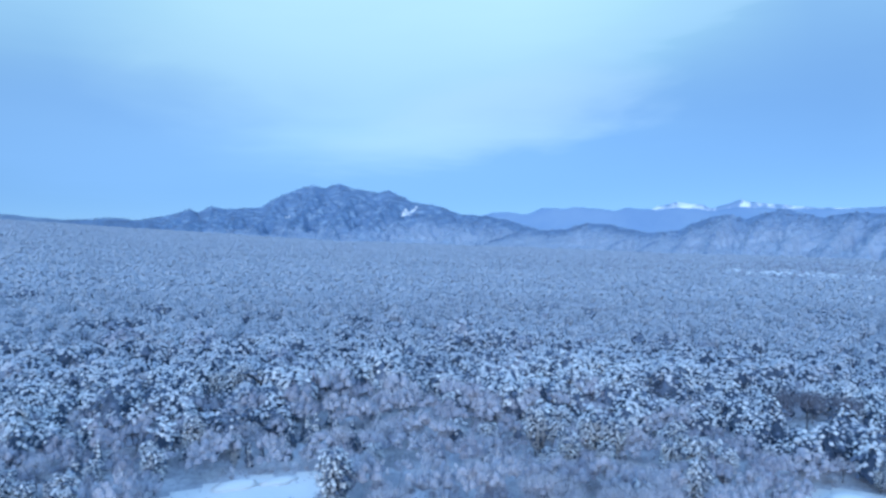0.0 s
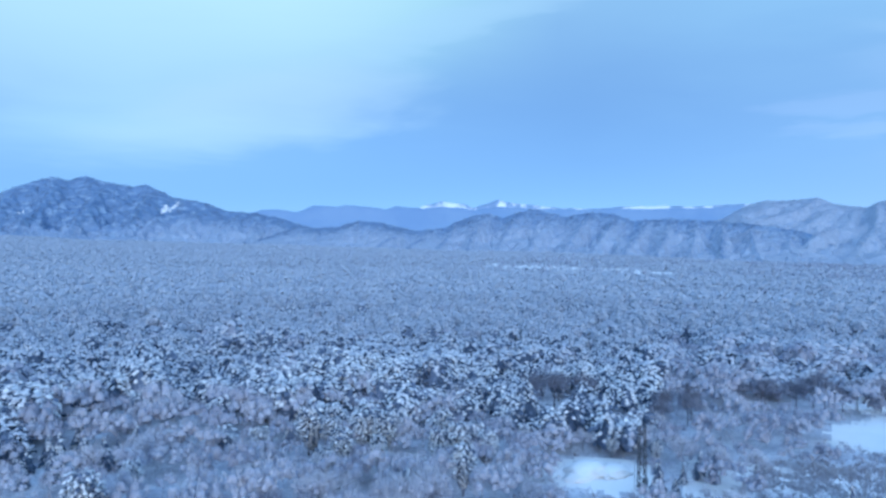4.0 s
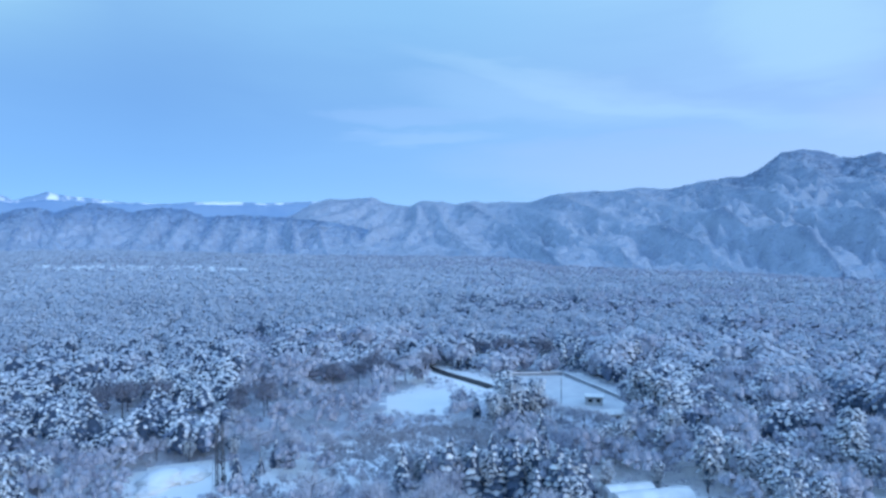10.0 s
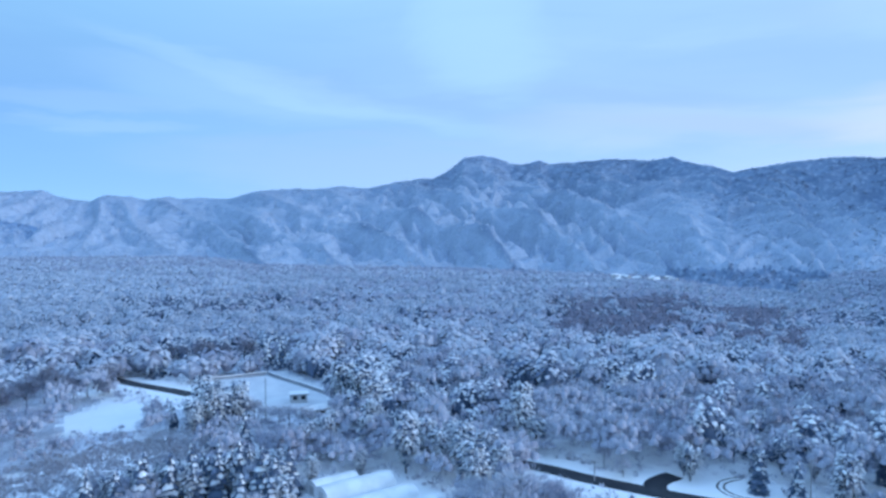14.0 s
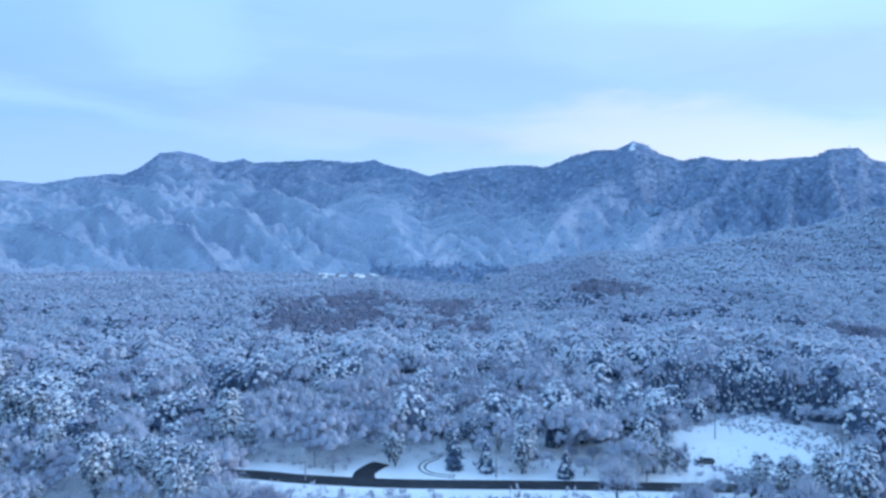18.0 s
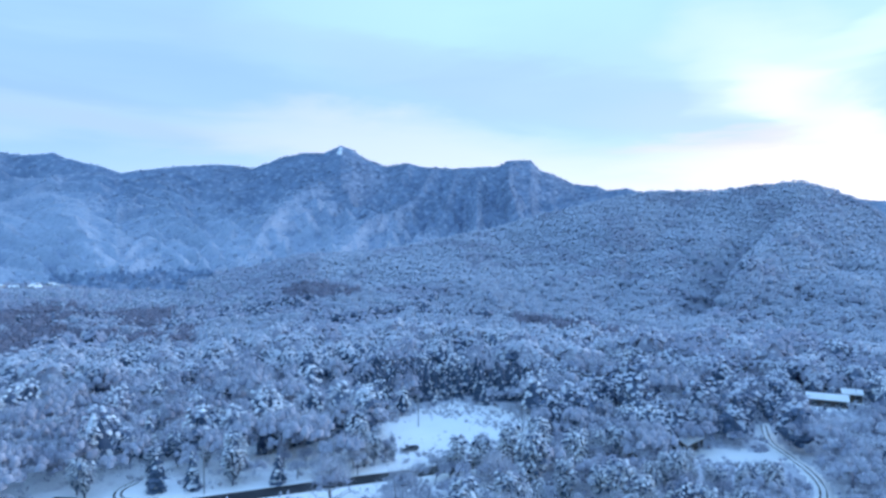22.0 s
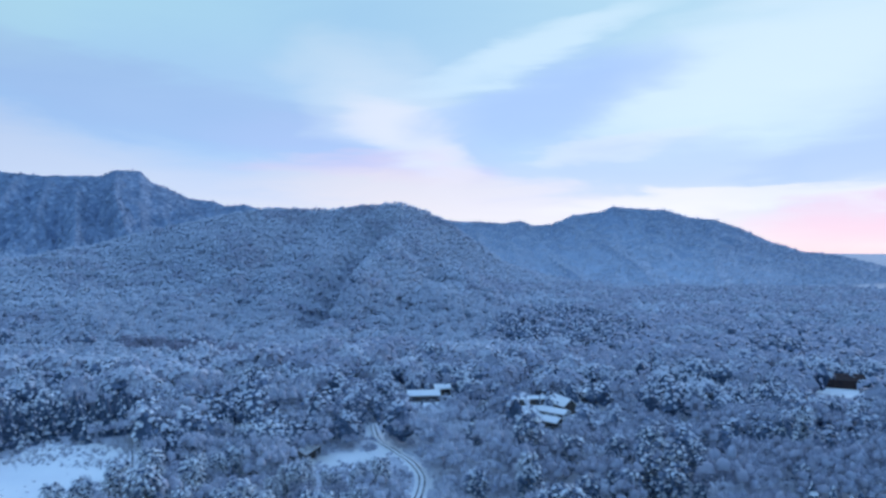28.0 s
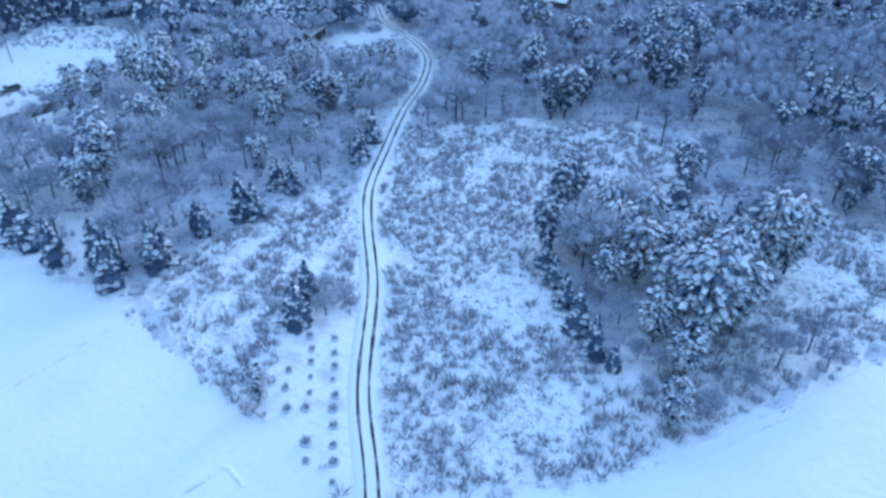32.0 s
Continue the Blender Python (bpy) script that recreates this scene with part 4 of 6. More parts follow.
for i in range(6):
    PINE_FAR.append(canopy(400 + i, 24, 7.6, 2.7, 0.74, 0.6, sides=3, ragged=0.25).arrays())
    PINE_DIM.append(canopy(420 + i, 6, 7.2, 2.6, 1.55, 0.8, sides=3, core=False).arrays())
    BARE_FAR.append(canopy(440 + i, 24, 6.4, 3.0, 0.82, 0.72, sides=3, flat=0.42, ragged=0.25).arrays())
    BARE_DIM.append(canopy(480 + i, 5, 6.2, 2.9, 1.85, 0.85, sides=3, core=False, flat=0.4).arrays())


def jittered(b0, b1, r0, r1, spacing, g):
    """Points of an uneven grid over a sector of the land."""
    n = int(r1 / spacing) + 2
    i, j = np.meshgrid(np.arange(-n, n + 1), np.arange(-n, n + 1))
    x = (i + g.uniform(-0.42, 0.42, i.shape)).ravel() * spacing
    y = (j + g.uniform(-0.42, 0.42, j.shape)).ravel() * spacing
    r, b = np.hypot(x, y), bearing_of(x, y)
    k = (r >= r0) & (r < r1) & (b >= b0) & (b <= b1)
    return x[k], y[k]


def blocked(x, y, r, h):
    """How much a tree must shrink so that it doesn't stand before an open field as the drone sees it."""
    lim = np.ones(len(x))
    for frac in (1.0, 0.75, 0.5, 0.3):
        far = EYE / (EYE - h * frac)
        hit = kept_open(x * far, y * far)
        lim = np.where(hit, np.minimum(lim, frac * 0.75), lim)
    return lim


g1 = np.random.default_rng(11)
nx, ny = [np.concatenate(q) for q in zip(jittered(-37, 118, 112, 330, 4.7, g1), jittered(118, 193, 38, 330, 4.7, g1))]
hedge = spline([(97, -49), (82, -46.5), (71, -45.5), (66, -51), (66, -57), (68, -63), (64, -68), (63, -78)], 2.0)
FIR_STAND = polygon_mask([(163, -150), (172, -133), (181, -122), (186, -107), (206, -104), (205, -120), (194, -140), (178, -156)])
keep = (np.hypot(nx, ny) > 56) & ~FIR_STAND(nx, ny) & ~disc(-4, -72, 20, 21)(nx, ny) & ~disc(58, -45, 11, 6)(nx, ny) & ~disc(105, 196, 15, 9)(nx, ny) & ~disc(173, 168, 26, 11)(nx, ny) & ~disc(126, 166, 9, 6)(nx, ny) & ~disc(242, 154, 17, 19)(nx, ny) & ~near_line(nx, ny, hedge, 5.0) & ~open_ground(nx + g1.normal(0, 0.8, len(nx)), ny + g1.normal(0, 0.8, len(nx)))
nx, ny = nx[keep], ny[keep]
nr, nb = np.hypot(nx, ny), bearing_of(nx, ny)
size = g1.uniform(0.5, 1.2, len(nx)) * (1 + 0.25 * fractal(nx / 22, ny / 22, 47))
size *= np.where(fractal(nx / 30, ny / 30, 31) < -0.1, 1.2, 1.0)
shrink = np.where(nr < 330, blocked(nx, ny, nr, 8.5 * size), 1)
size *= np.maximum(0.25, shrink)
# pines where this field is high, leafless woods where it is low
stand = 0.6 * fractal(nx / 30, ny / 30, 31) + 0.45 * fractal(nx / 11, ny / 11, 37) + g1.normal(0, 0.13, len(nx)) + np.where(nb < 36, 0.35 * np.clip((nr - 195) / 40, -0.8, 1), -0.1) - 0.4 * ((nb > 36) & (nb < 64) & (nr < 255))
is_pine = stand > 0.06
is_fir = ~is_pine & (fractal(nx / 25, ny / 25, 41) > 0.36)
is_bare = ~is_pine & ~is_fir
tall = g1.uniform(0.85, 1.2, len(nx))
stands = np.zeros(len(nx), bool)
for cx_, cy_, rx_, ry_ in ((-169, 279, 10, 9), (-161, 318, 10, 10), (-62, 229, 7, 6), (-93, 191, 6, 5), (-74, 318, 10, 8), (-45, 322, 8, 6), (81, 251, 8, 6), (55, 195, 6, 5), (-100, 300, 14, 6), (-10, 290, 10, 6), (114, -172, 12, 14), (116, -190, 9, 12), (96, -166, 6, 7), (106, -246, 8, 6), (46, -198, 9, 7), (33, -232, 12, 8), (16, -238, 12, 8), (4, -226, 10, 9), (-18, -240, 16, 12), (239, -102, 14, 12), (172, -154, 12, 10), (136, -132, 8, 10), (-20, -290, 12, 8), (-40, -300, 14, 9), (60, -262, 14, 8)):
    stands |= disc(cx_, cy_, rx_, ry_)(nx, ny)
is_pine |= stands & (g1.random(len(nx)) < 0.75)
is_fir &= ~is_pine
is_bare &= ~is_pine
# real dark stands, plus darker trees by bearing that stand in for backlight
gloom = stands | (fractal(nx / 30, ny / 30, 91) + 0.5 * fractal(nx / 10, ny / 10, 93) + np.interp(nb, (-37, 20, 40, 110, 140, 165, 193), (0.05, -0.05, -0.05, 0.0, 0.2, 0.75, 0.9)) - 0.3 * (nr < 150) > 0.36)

size *= np.where(is_bare & (shrink > 0.99), 1.3, 1)
dropped = is_bare & (shrink > 0.99) & (g1.random(len(nx)) < 0.35)
is_bare &= ~dropped

# single trees that stand close by; the rest of the woods is joined
single = np.zeros(len(nx), bool)
for kind_mask, count in ((is_pine, 175), (is_fir, 130), (is_bare, 250)):
    score = np.where(kind_mask & (size > 0.4), nr, 1e9)
    single[np.argsort(score)[:count]] = True


def pts(mask):
    return nx[mask], ny[mask], size[mask], tall[mask]


close = nr < 250
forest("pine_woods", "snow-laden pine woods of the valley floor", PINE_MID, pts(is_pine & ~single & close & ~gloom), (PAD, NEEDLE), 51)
forest("pine_woods", "dark pines with little snow, darkened toward the sunset for backlight", PINE_DARK, pts((is_pine | is_fir) & ~single & close & gloom), (PADFAR, NEEDLE), 56)
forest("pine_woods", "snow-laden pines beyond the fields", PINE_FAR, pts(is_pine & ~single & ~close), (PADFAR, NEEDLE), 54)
# greyer tone in patches, and toward the sunset as painted backlight
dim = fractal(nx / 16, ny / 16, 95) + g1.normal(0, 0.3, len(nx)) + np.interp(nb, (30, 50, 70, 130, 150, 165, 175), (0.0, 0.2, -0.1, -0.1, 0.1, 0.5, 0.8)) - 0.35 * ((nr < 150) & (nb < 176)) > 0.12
forest("leafless_woods", "leafless frosted woods beyond the fields", BARE_FAR, pts(is_bare & ~single & ~close & ~dim), (FROST, TWIG), 55)
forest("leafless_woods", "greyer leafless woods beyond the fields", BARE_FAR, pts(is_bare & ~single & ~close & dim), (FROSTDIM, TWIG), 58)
forest("leafless_woods", "lilac-grey leafless woods with thin frost, darkened toward the sunset for backlight", BARE_MID, pts(is_bare & ~single & close & dim), (FROSTDIM, TWIG), 59)
forest("fir_thicket", "young firs loaded with snow", FIR_MID, pts(is_fir & ~single & ~(close & gloom)), (PAD, NEEDLE), 52)
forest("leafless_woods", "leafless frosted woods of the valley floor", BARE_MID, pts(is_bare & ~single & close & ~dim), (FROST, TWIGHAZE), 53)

# low frosted growth between the trees
g5 = np.random.default_rng(19)
ux, uy = [np.concatenate(q) for q in zip(jittered(-37, 118, 120, 280, 4.2, g5), jittered(118, 193, 56, 280, 3.2, g5))]
k = ~open_ground(ux, uy)
ux, uy = ux[k], uy[k]
UNDER = [bare(260 + i, 3, 14, 2.0, 1.6, 0.13, 0.7).arrays() for i in range(4)]
UNDER_NEAR = [bare(270 + i, 2, 16, 2.0, 1.6, 0.08, 0.6, 0.75).arrays() for i in range(4)]
usize, utall = g5.uniform(0.6, 1.3, len(ux)), g5.uniform(0.7, 1.2, len(ux))
unear = (np.hypot(ux, uy) < 200) & (bearing_of(ux, uy) > 118)
for mask, tp, lb in ((unear, UNDER_NEAR, "thick frosted undergrowth beside the meadow"), (~unear, UNDER, "frosted undergrowth between the trees")):
    forest("undergrowth", lb, tp, (ux[mask], uy[mask], usize[mask], utall[mask]), (FROST, FROSTDIM), 57, "undergrowth")

# the woods further off
g2 = np.random.default_rng(13)
fx, fy = jittered(-37, 193, 330, 1010, 6.4, g2)
fr, fb = np.hypot(fx, fy), bearing_of(fx, fy)
fsize = g2.uniform(0.8, 1.35, len(fx))
ftall = g2.uniform(0.85, 1.15, len(fx)) * np.where(fb > 108, 0.8, 1)
fstand = 0.45 * fractal(fx / 60, fy / 60, 61) + 0.3 * fractal(fx / 14, fy / 14, 67) + g2.normal(0, 0.25, len(fx)) + np.interp(fb, (40, 70, 106, 116), (0.32, -0.1, -0.12, -0.27))
larch = ((np.abs(fb - 95 + 3 * fractal(fx / 40, fy / 40, 73)) < 9) & (np.abs(fr - 458 + 50 * fractal(fx / 50, fy / 50, 74)) < 105) & (fractal(fb / 7, fr / 60, 71) + 0.4 * fractal(fx / 20, fy / 20, 72) > -0.1) | disc(350, -5, 30, 16)(fx, fy) | disc(475, 5, 60, 20)(fx, fy) | disc(560, -50, 65, 24)(fx, fy) | disc(500, -95, 50, 22)(fx, fy) | disc(505, -225, 50, 26)(fx, fy) | disc(265, -254, 45, 14)(fx, fy)) & (fstand < 0.25)
limit = np.interp(fb, PLAIN[:, 0], PLAIN[:, 1])
ok = (~far_clearing(fb, fr) | (g2.random(len(fx)) < 0.3)) & (fr < np.where(fb > 106, 1010, np.minimum(limit, 900)))
pinery = ((fx - 118 - (fy + 440) * -0.2) / 46) ** 2 + ((fy + 440) / 110) ** 2 < 1 + 0.5 * fractal(fx / 25, fy / 25, 87)
fp = ((fstand > 0.04) | (pinery & (fstand > -0.35))) & ~larch
inner = fr < 540
# dark patches, with backlight toward the sunset added as darker trees
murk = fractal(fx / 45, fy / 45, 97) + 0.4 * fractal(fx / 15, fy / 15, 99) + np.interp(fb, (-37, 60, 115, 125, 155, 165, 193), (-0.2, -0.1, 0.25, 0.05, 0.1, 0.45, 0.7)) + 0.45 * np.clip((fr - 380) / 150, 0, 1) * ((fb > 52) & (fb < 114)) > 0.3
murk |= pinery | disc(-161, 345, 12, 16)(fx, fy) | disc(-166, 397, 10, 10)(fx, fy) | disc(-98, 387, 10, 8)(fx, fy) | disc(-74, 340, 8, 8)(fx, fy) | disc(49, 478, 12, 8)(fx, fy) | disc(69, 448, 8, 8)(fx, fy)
PINE_SHED = [canopy(430 + i, 18, 7.6, 2.7, 0.84, 0.2, sides=3, ragged=0.25).arrays() for i in range(4)]
for mask, nm, lb, tp, mt, sd in ((fp & murk & (pinery | inner), "pine_woods", "darker pines with little snow, more of them on the backlit sunset side", PINE_SHED, (PADFAR, NEEDLE), 76), (fp & murk & ~inner & ~pinery, "pine_woods", "rimed pines with thin snow on the hillside", PINE_SHED, (SNOWFAR, RIME), 78), (fp & inner & ~murk, "pine_woods", "snowy pines on the middle plain", PINE_FAR, (SNOWFAR, RIME), 71), (fp & ~inner & ~murk, "pine_woods", "snowy pines on the plain and hillside", PINE_DIM, (SNOWFAR, RIME), 74),
                                 (~fp & ~larch & murk, "leafless_woods", "greyer leafless woods with thin frost, more of them on the backlit sunset side", BARE_DIM, (FROSTDIM, RIME), 77), (~fp & ~larch & inner & ~murk, "leafless_woods", "frosted leafless woods on the middle plain", BARE_FAR, (FROSTFAR, TWIG), 72), (~fp & ~larch & ~inner & ~murk, "leafless_woods", "frosted leafless woods on the plain and hillside", BARE_DIM, (FROSTFAR, RIME), 75),
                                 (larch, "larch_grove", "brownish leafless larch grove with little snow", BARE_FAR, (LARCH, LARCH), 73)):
    mask = mask & ok
    forest(nm, lb, tp, (fx[mask], fy[mask], fsize[mask], ftall[mask]), mt, sd)
g3 = np.random.default_rng(17)
hx, hy = jittered(-37, 108, 900, 2500, 12.0, g3)
hr, hb = np.hypot(hx, hy), bearing_of(hx, hy)
hsize, htall = g3.uniform(1.0, 1.6, len(hx)), g3.uniform(0.6, 0.85, len(hx))
hstand = 0.5 * fractal(hx / 120, hy / 120, 81) + 0.3 * fractal(hx / 25, hy / 25, 83) + g3.normal(0, 0.25, len(hx)) + np.interp(hb, (15, 50), (0.25, -0.1))
hdim = fractal(hx / 90, hy / 30, 85) + np.interp(hb, (0, 15, 40, 70, 85), (-0.3, 0.1, 0.15, 0.6, 0.9)) > 0.1
ok = (hr < np.interp(hb, PLAIN[:, 0], PLAIN[:, 1]) + 30) & (~far_clearing(hb, hr) | (g3.random(len(hx)) < 0.35))
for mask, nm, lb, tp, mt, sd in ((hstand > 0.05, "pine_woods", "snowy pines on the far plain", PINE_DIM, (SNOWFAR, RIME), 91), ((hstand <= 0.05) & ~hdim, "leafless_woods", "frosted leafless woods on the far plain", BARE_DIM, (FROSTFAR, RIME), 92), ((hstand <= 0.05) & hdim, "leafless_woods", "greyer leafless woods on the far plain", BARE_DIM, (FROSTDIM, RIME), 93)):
    mask = mask & ok
    forest(nm, lb, tp, (hx[mask], hy[mask], hsize[mask], htall[mask]), mt, sd)

# woods on the slopes of the ranges
SPOT = [heap(520 + i, 4, 5.0, 2.5).arrays() for i in range(5)]


def slope_woods(label, spacing, size, seed, name, mats, dark_mats, t0, t1):
    b, t, r, z, zone, form = SHAPES[label]
    g = np.random.default_rng(seed)
    low, high = float(r.min()), float(r.max())
    n = int(np.radians(b[-1] - b[0]) * (high * high - low * low) / 2 / spacing**2)
    tb, tr = g.uniform(b[0], b[-1], n), np.sqrt(g.uniform(low**2, high**2, n))
    j = np.clip(((tb - b[0]) / (b[1] - b[0])).astype(int), 0, len(b) - 2)
    base, back = r[0][j], r[list(t).index(1.0)][j]
    tt = (tr - base) / (back - base)
    ok = (tt > t0) & (tt < t1)
    j, tt, tb, tr = j[ok], tt[ok], tb[ok], tr[ok]
    i = np.clip(np.searchsorted(t, tt) - 1, 0, len(t) - 2)
    f = (tt - t[i]) / (t[i + 1] - t[i])
    h = (tb - b[j]) / (b[1] - b[0])
    zz = (z[i, j] * (1 - f) + z[i + 1, j] * f) * (1 - h) + (z[i, j + 1] * (1 - f) + z[i + 1, j + 1] * f) * h
    x, y = tr * np.sin(np.radians(tb)), tr * np.cos(np.radians(tb))
    bare_snow = form[i, j] + g.normal(0, 0.08, len(x)) < -0.2
    x, y, zz, i, j = x[~bare_snow], y[~bare_snow], zz[~bare_snow], i[~bare_snow], j[~bare_snow]
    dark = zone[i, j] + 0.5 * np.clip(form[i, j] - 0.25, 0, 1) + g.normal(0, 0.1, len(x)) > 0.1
    for mask, mt, lb in ((~dark, mats, "frosted woods on the mountain slope"), (dark, dark_mats, "dark evergreen woods high on the slope and its darkened foot")):
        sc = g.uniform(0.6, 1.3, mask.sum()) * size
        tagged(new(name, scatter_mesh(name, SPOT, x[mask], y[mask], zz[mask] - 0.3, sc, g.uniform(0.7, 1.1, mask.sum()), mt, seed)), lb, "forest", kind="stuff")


slope_woods("long frosted mountain wall with gullied forest slopes", 9.5, 0.9, 141, "slope_woods", (SLOPETREE,), (SLOPEPINE,), 0.0, 1.0)
slope_woods("rounded wooded ridge against the sunset", 6.0, 0.7, 143, "slope_woods", (FROSTFAR,), (RIME,), -0.02, 1.0)
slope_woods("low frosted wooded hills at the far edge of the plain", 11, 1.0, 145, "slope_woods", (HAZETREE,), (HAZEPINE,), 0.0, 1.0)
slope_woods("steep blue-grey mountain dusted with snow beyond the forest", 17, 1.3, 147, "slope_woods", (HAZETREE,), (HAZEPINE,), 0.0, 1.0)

# ---- single trees ----
def part(name, mesh, parent, label="", matrix=None):
    ob = new(name, mesh)
    ob.parent = parent
    if name in ("snow_load", "crown", "foliage", "twig_haze"):
        ob["kind"] = "stuff"
    if matrix is not None:
        ob.matrix_basis = matrix
    if label:
        ob["label"] = label
    return ob


def split_mesh(name, s, slot, mat):
    v, f, m = s.arrays()
    f = f[m == slot]
    used = np.unique(f)
    back = np.zeros(len(v), np.int32)
    back[used] = np.arange(len(used))
    return mesh_from(name, v[used], back[f], (mat,), smooth=True)


def trunk_mesh(tall, r0, seed, limbs=0, wide=2.0):
    g = random.Random(seed)
    s = Soup()
    p, n = Vector((0, 0, -0.15)), 4
    for i in range(n):
        q = Vector((g.uniform(-0.12, 0.12), g.uniform(-0.12, 0.12), tall * (i + 1) / n))
        s.stem(p, q, r0 * (1 - 0.8 * i / n), r0 * (1 - 0.8 * (i + 1) / n), 0)
        p = q
    for i in range(limbs):
        a, z = i * 2.4 + g.uniform(-0.3, 0.3), tall * g.uniform(0.3, 0.85)
        rad = wide * g.uniform(0.6, 1.0)
        s.stem((0, 0, z), (math.cos(a) * rad, math.sin(a) * rad, z + rad * g.uniform(0.1, 0.9)), r0 * 0.35, r0 * 0.1, 0, 3)
    v, f, m = s.arrays()
    return mesh_from("trunk", v, f, (BARK,))


def tree_model(kind, seed):
    shed, grey = kind.endswith("_shed"), kind.endswith("_grey")
    kind = kind.removesuffix("_shed").removesuffix("_grey")
    base = new({"pine": "pine_tree", "fir": "fir_tree", "bare": "leafless_tree"}[kind])
    base.empty_display_size = 0.5
    if kind == "pine":
        s = pine(seed, 330, 4, 9, 3.0, share=0.4 if shed else 0.76)
        part("trunk", trunk_mesh(7.6, 0.2, seed, 7, 2.0), base)
        part("crown", split_mesh("crown", s, 1, NEEDLE), base, "dark green needle boughs")
        part("snow_load", split_mesh("snow_load", s, 0, PAD), base, "clumps of white snow")
        tagged(base, "tall dark pine with patches of snow" if shed else "tall pine with boughs bent under white snow", "tree", "pines of the valley floor")
    elif kind == "fir":
        s = fir(seed, 10, 8, 7, 1.9, 0.2 if shed else 0.5)
        part("trunk", trunk_mesh(6.4, 0.13, seed), base)
        part("crown", split_mesh("crown", s, 1, NEEDLE), base, "dark drooping boughs")
        part("snow_load", split_mesh("snow_load", s, 0, PAD), base, "white snow on the boughs")
        tagged(base, "dark slim fir in a close-planted stand" if shed else "slim young fir dusted with snow", "tree", "firs of the valley floor")
    else:
        s = bare(seed, 22, 1050, 6.6, 3.7, 0.026, 0.8, 0.34)
        part("trunk", trunk_mesh(5.6, 0.14, seed, 13, 2.6), base)
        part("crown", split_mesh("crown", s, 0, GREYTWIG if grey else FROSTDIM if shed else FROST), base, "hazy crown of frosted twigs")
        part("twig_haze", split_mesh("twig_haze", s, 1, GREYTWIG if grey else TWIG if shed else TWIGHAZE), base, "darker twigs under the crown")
        tagged(base, "leafless round tree with dark grey twigs, hardly frosted" if grey else "leafless broad tree with lilac-grey twigs and thin frost" if shed else "leafless broad tree with twigs white with frost", "tree", "leafless trees of the valley floor")
    return base


MODELS = {k: [tree_model(k, 900 + 10 * i + j) for j in range(4)] for i, k in enumerate(("pine", "fir", "bare", "pine_shed", "bare_shed", "bare_grey", "fir_shed"))}
used_models = set()


def plant(kind, x, y, scale, stretch=1.0, turn=0.0, which=0):
    """Stands a tree at x, y; the first of each model is the model itself."""
    model = MODELS[kind][which % 4]
    z = float(land(x, y)) - 0.05
    m = Matrix.Translation((x, y, z)) @ Matrix.Rotation(turn, 4, "Z")
    ob = model
    if (kind, which % 4) in used_models:
        ob = copy_thing(model, m)
    else:
        used_models.add((kind, which % 4))
        model.matrix_basis = m
    ob.scale = (scale, scale, scale * stretch)
    return ob


g4 = random.Random(5)
for i in np.where(single)[0]:
    plant("pine_shed" if is_pine[i] and gloom[i] else "pine" if is_pine[i] else "fir" if is_fir[i] else "bare_shed" if dim[i] else "bare", float(nx[i]), float(ny[i]), float(size[i]), float(tall[i]), g4.uniform(0, 6.28), g4.randrange(4))

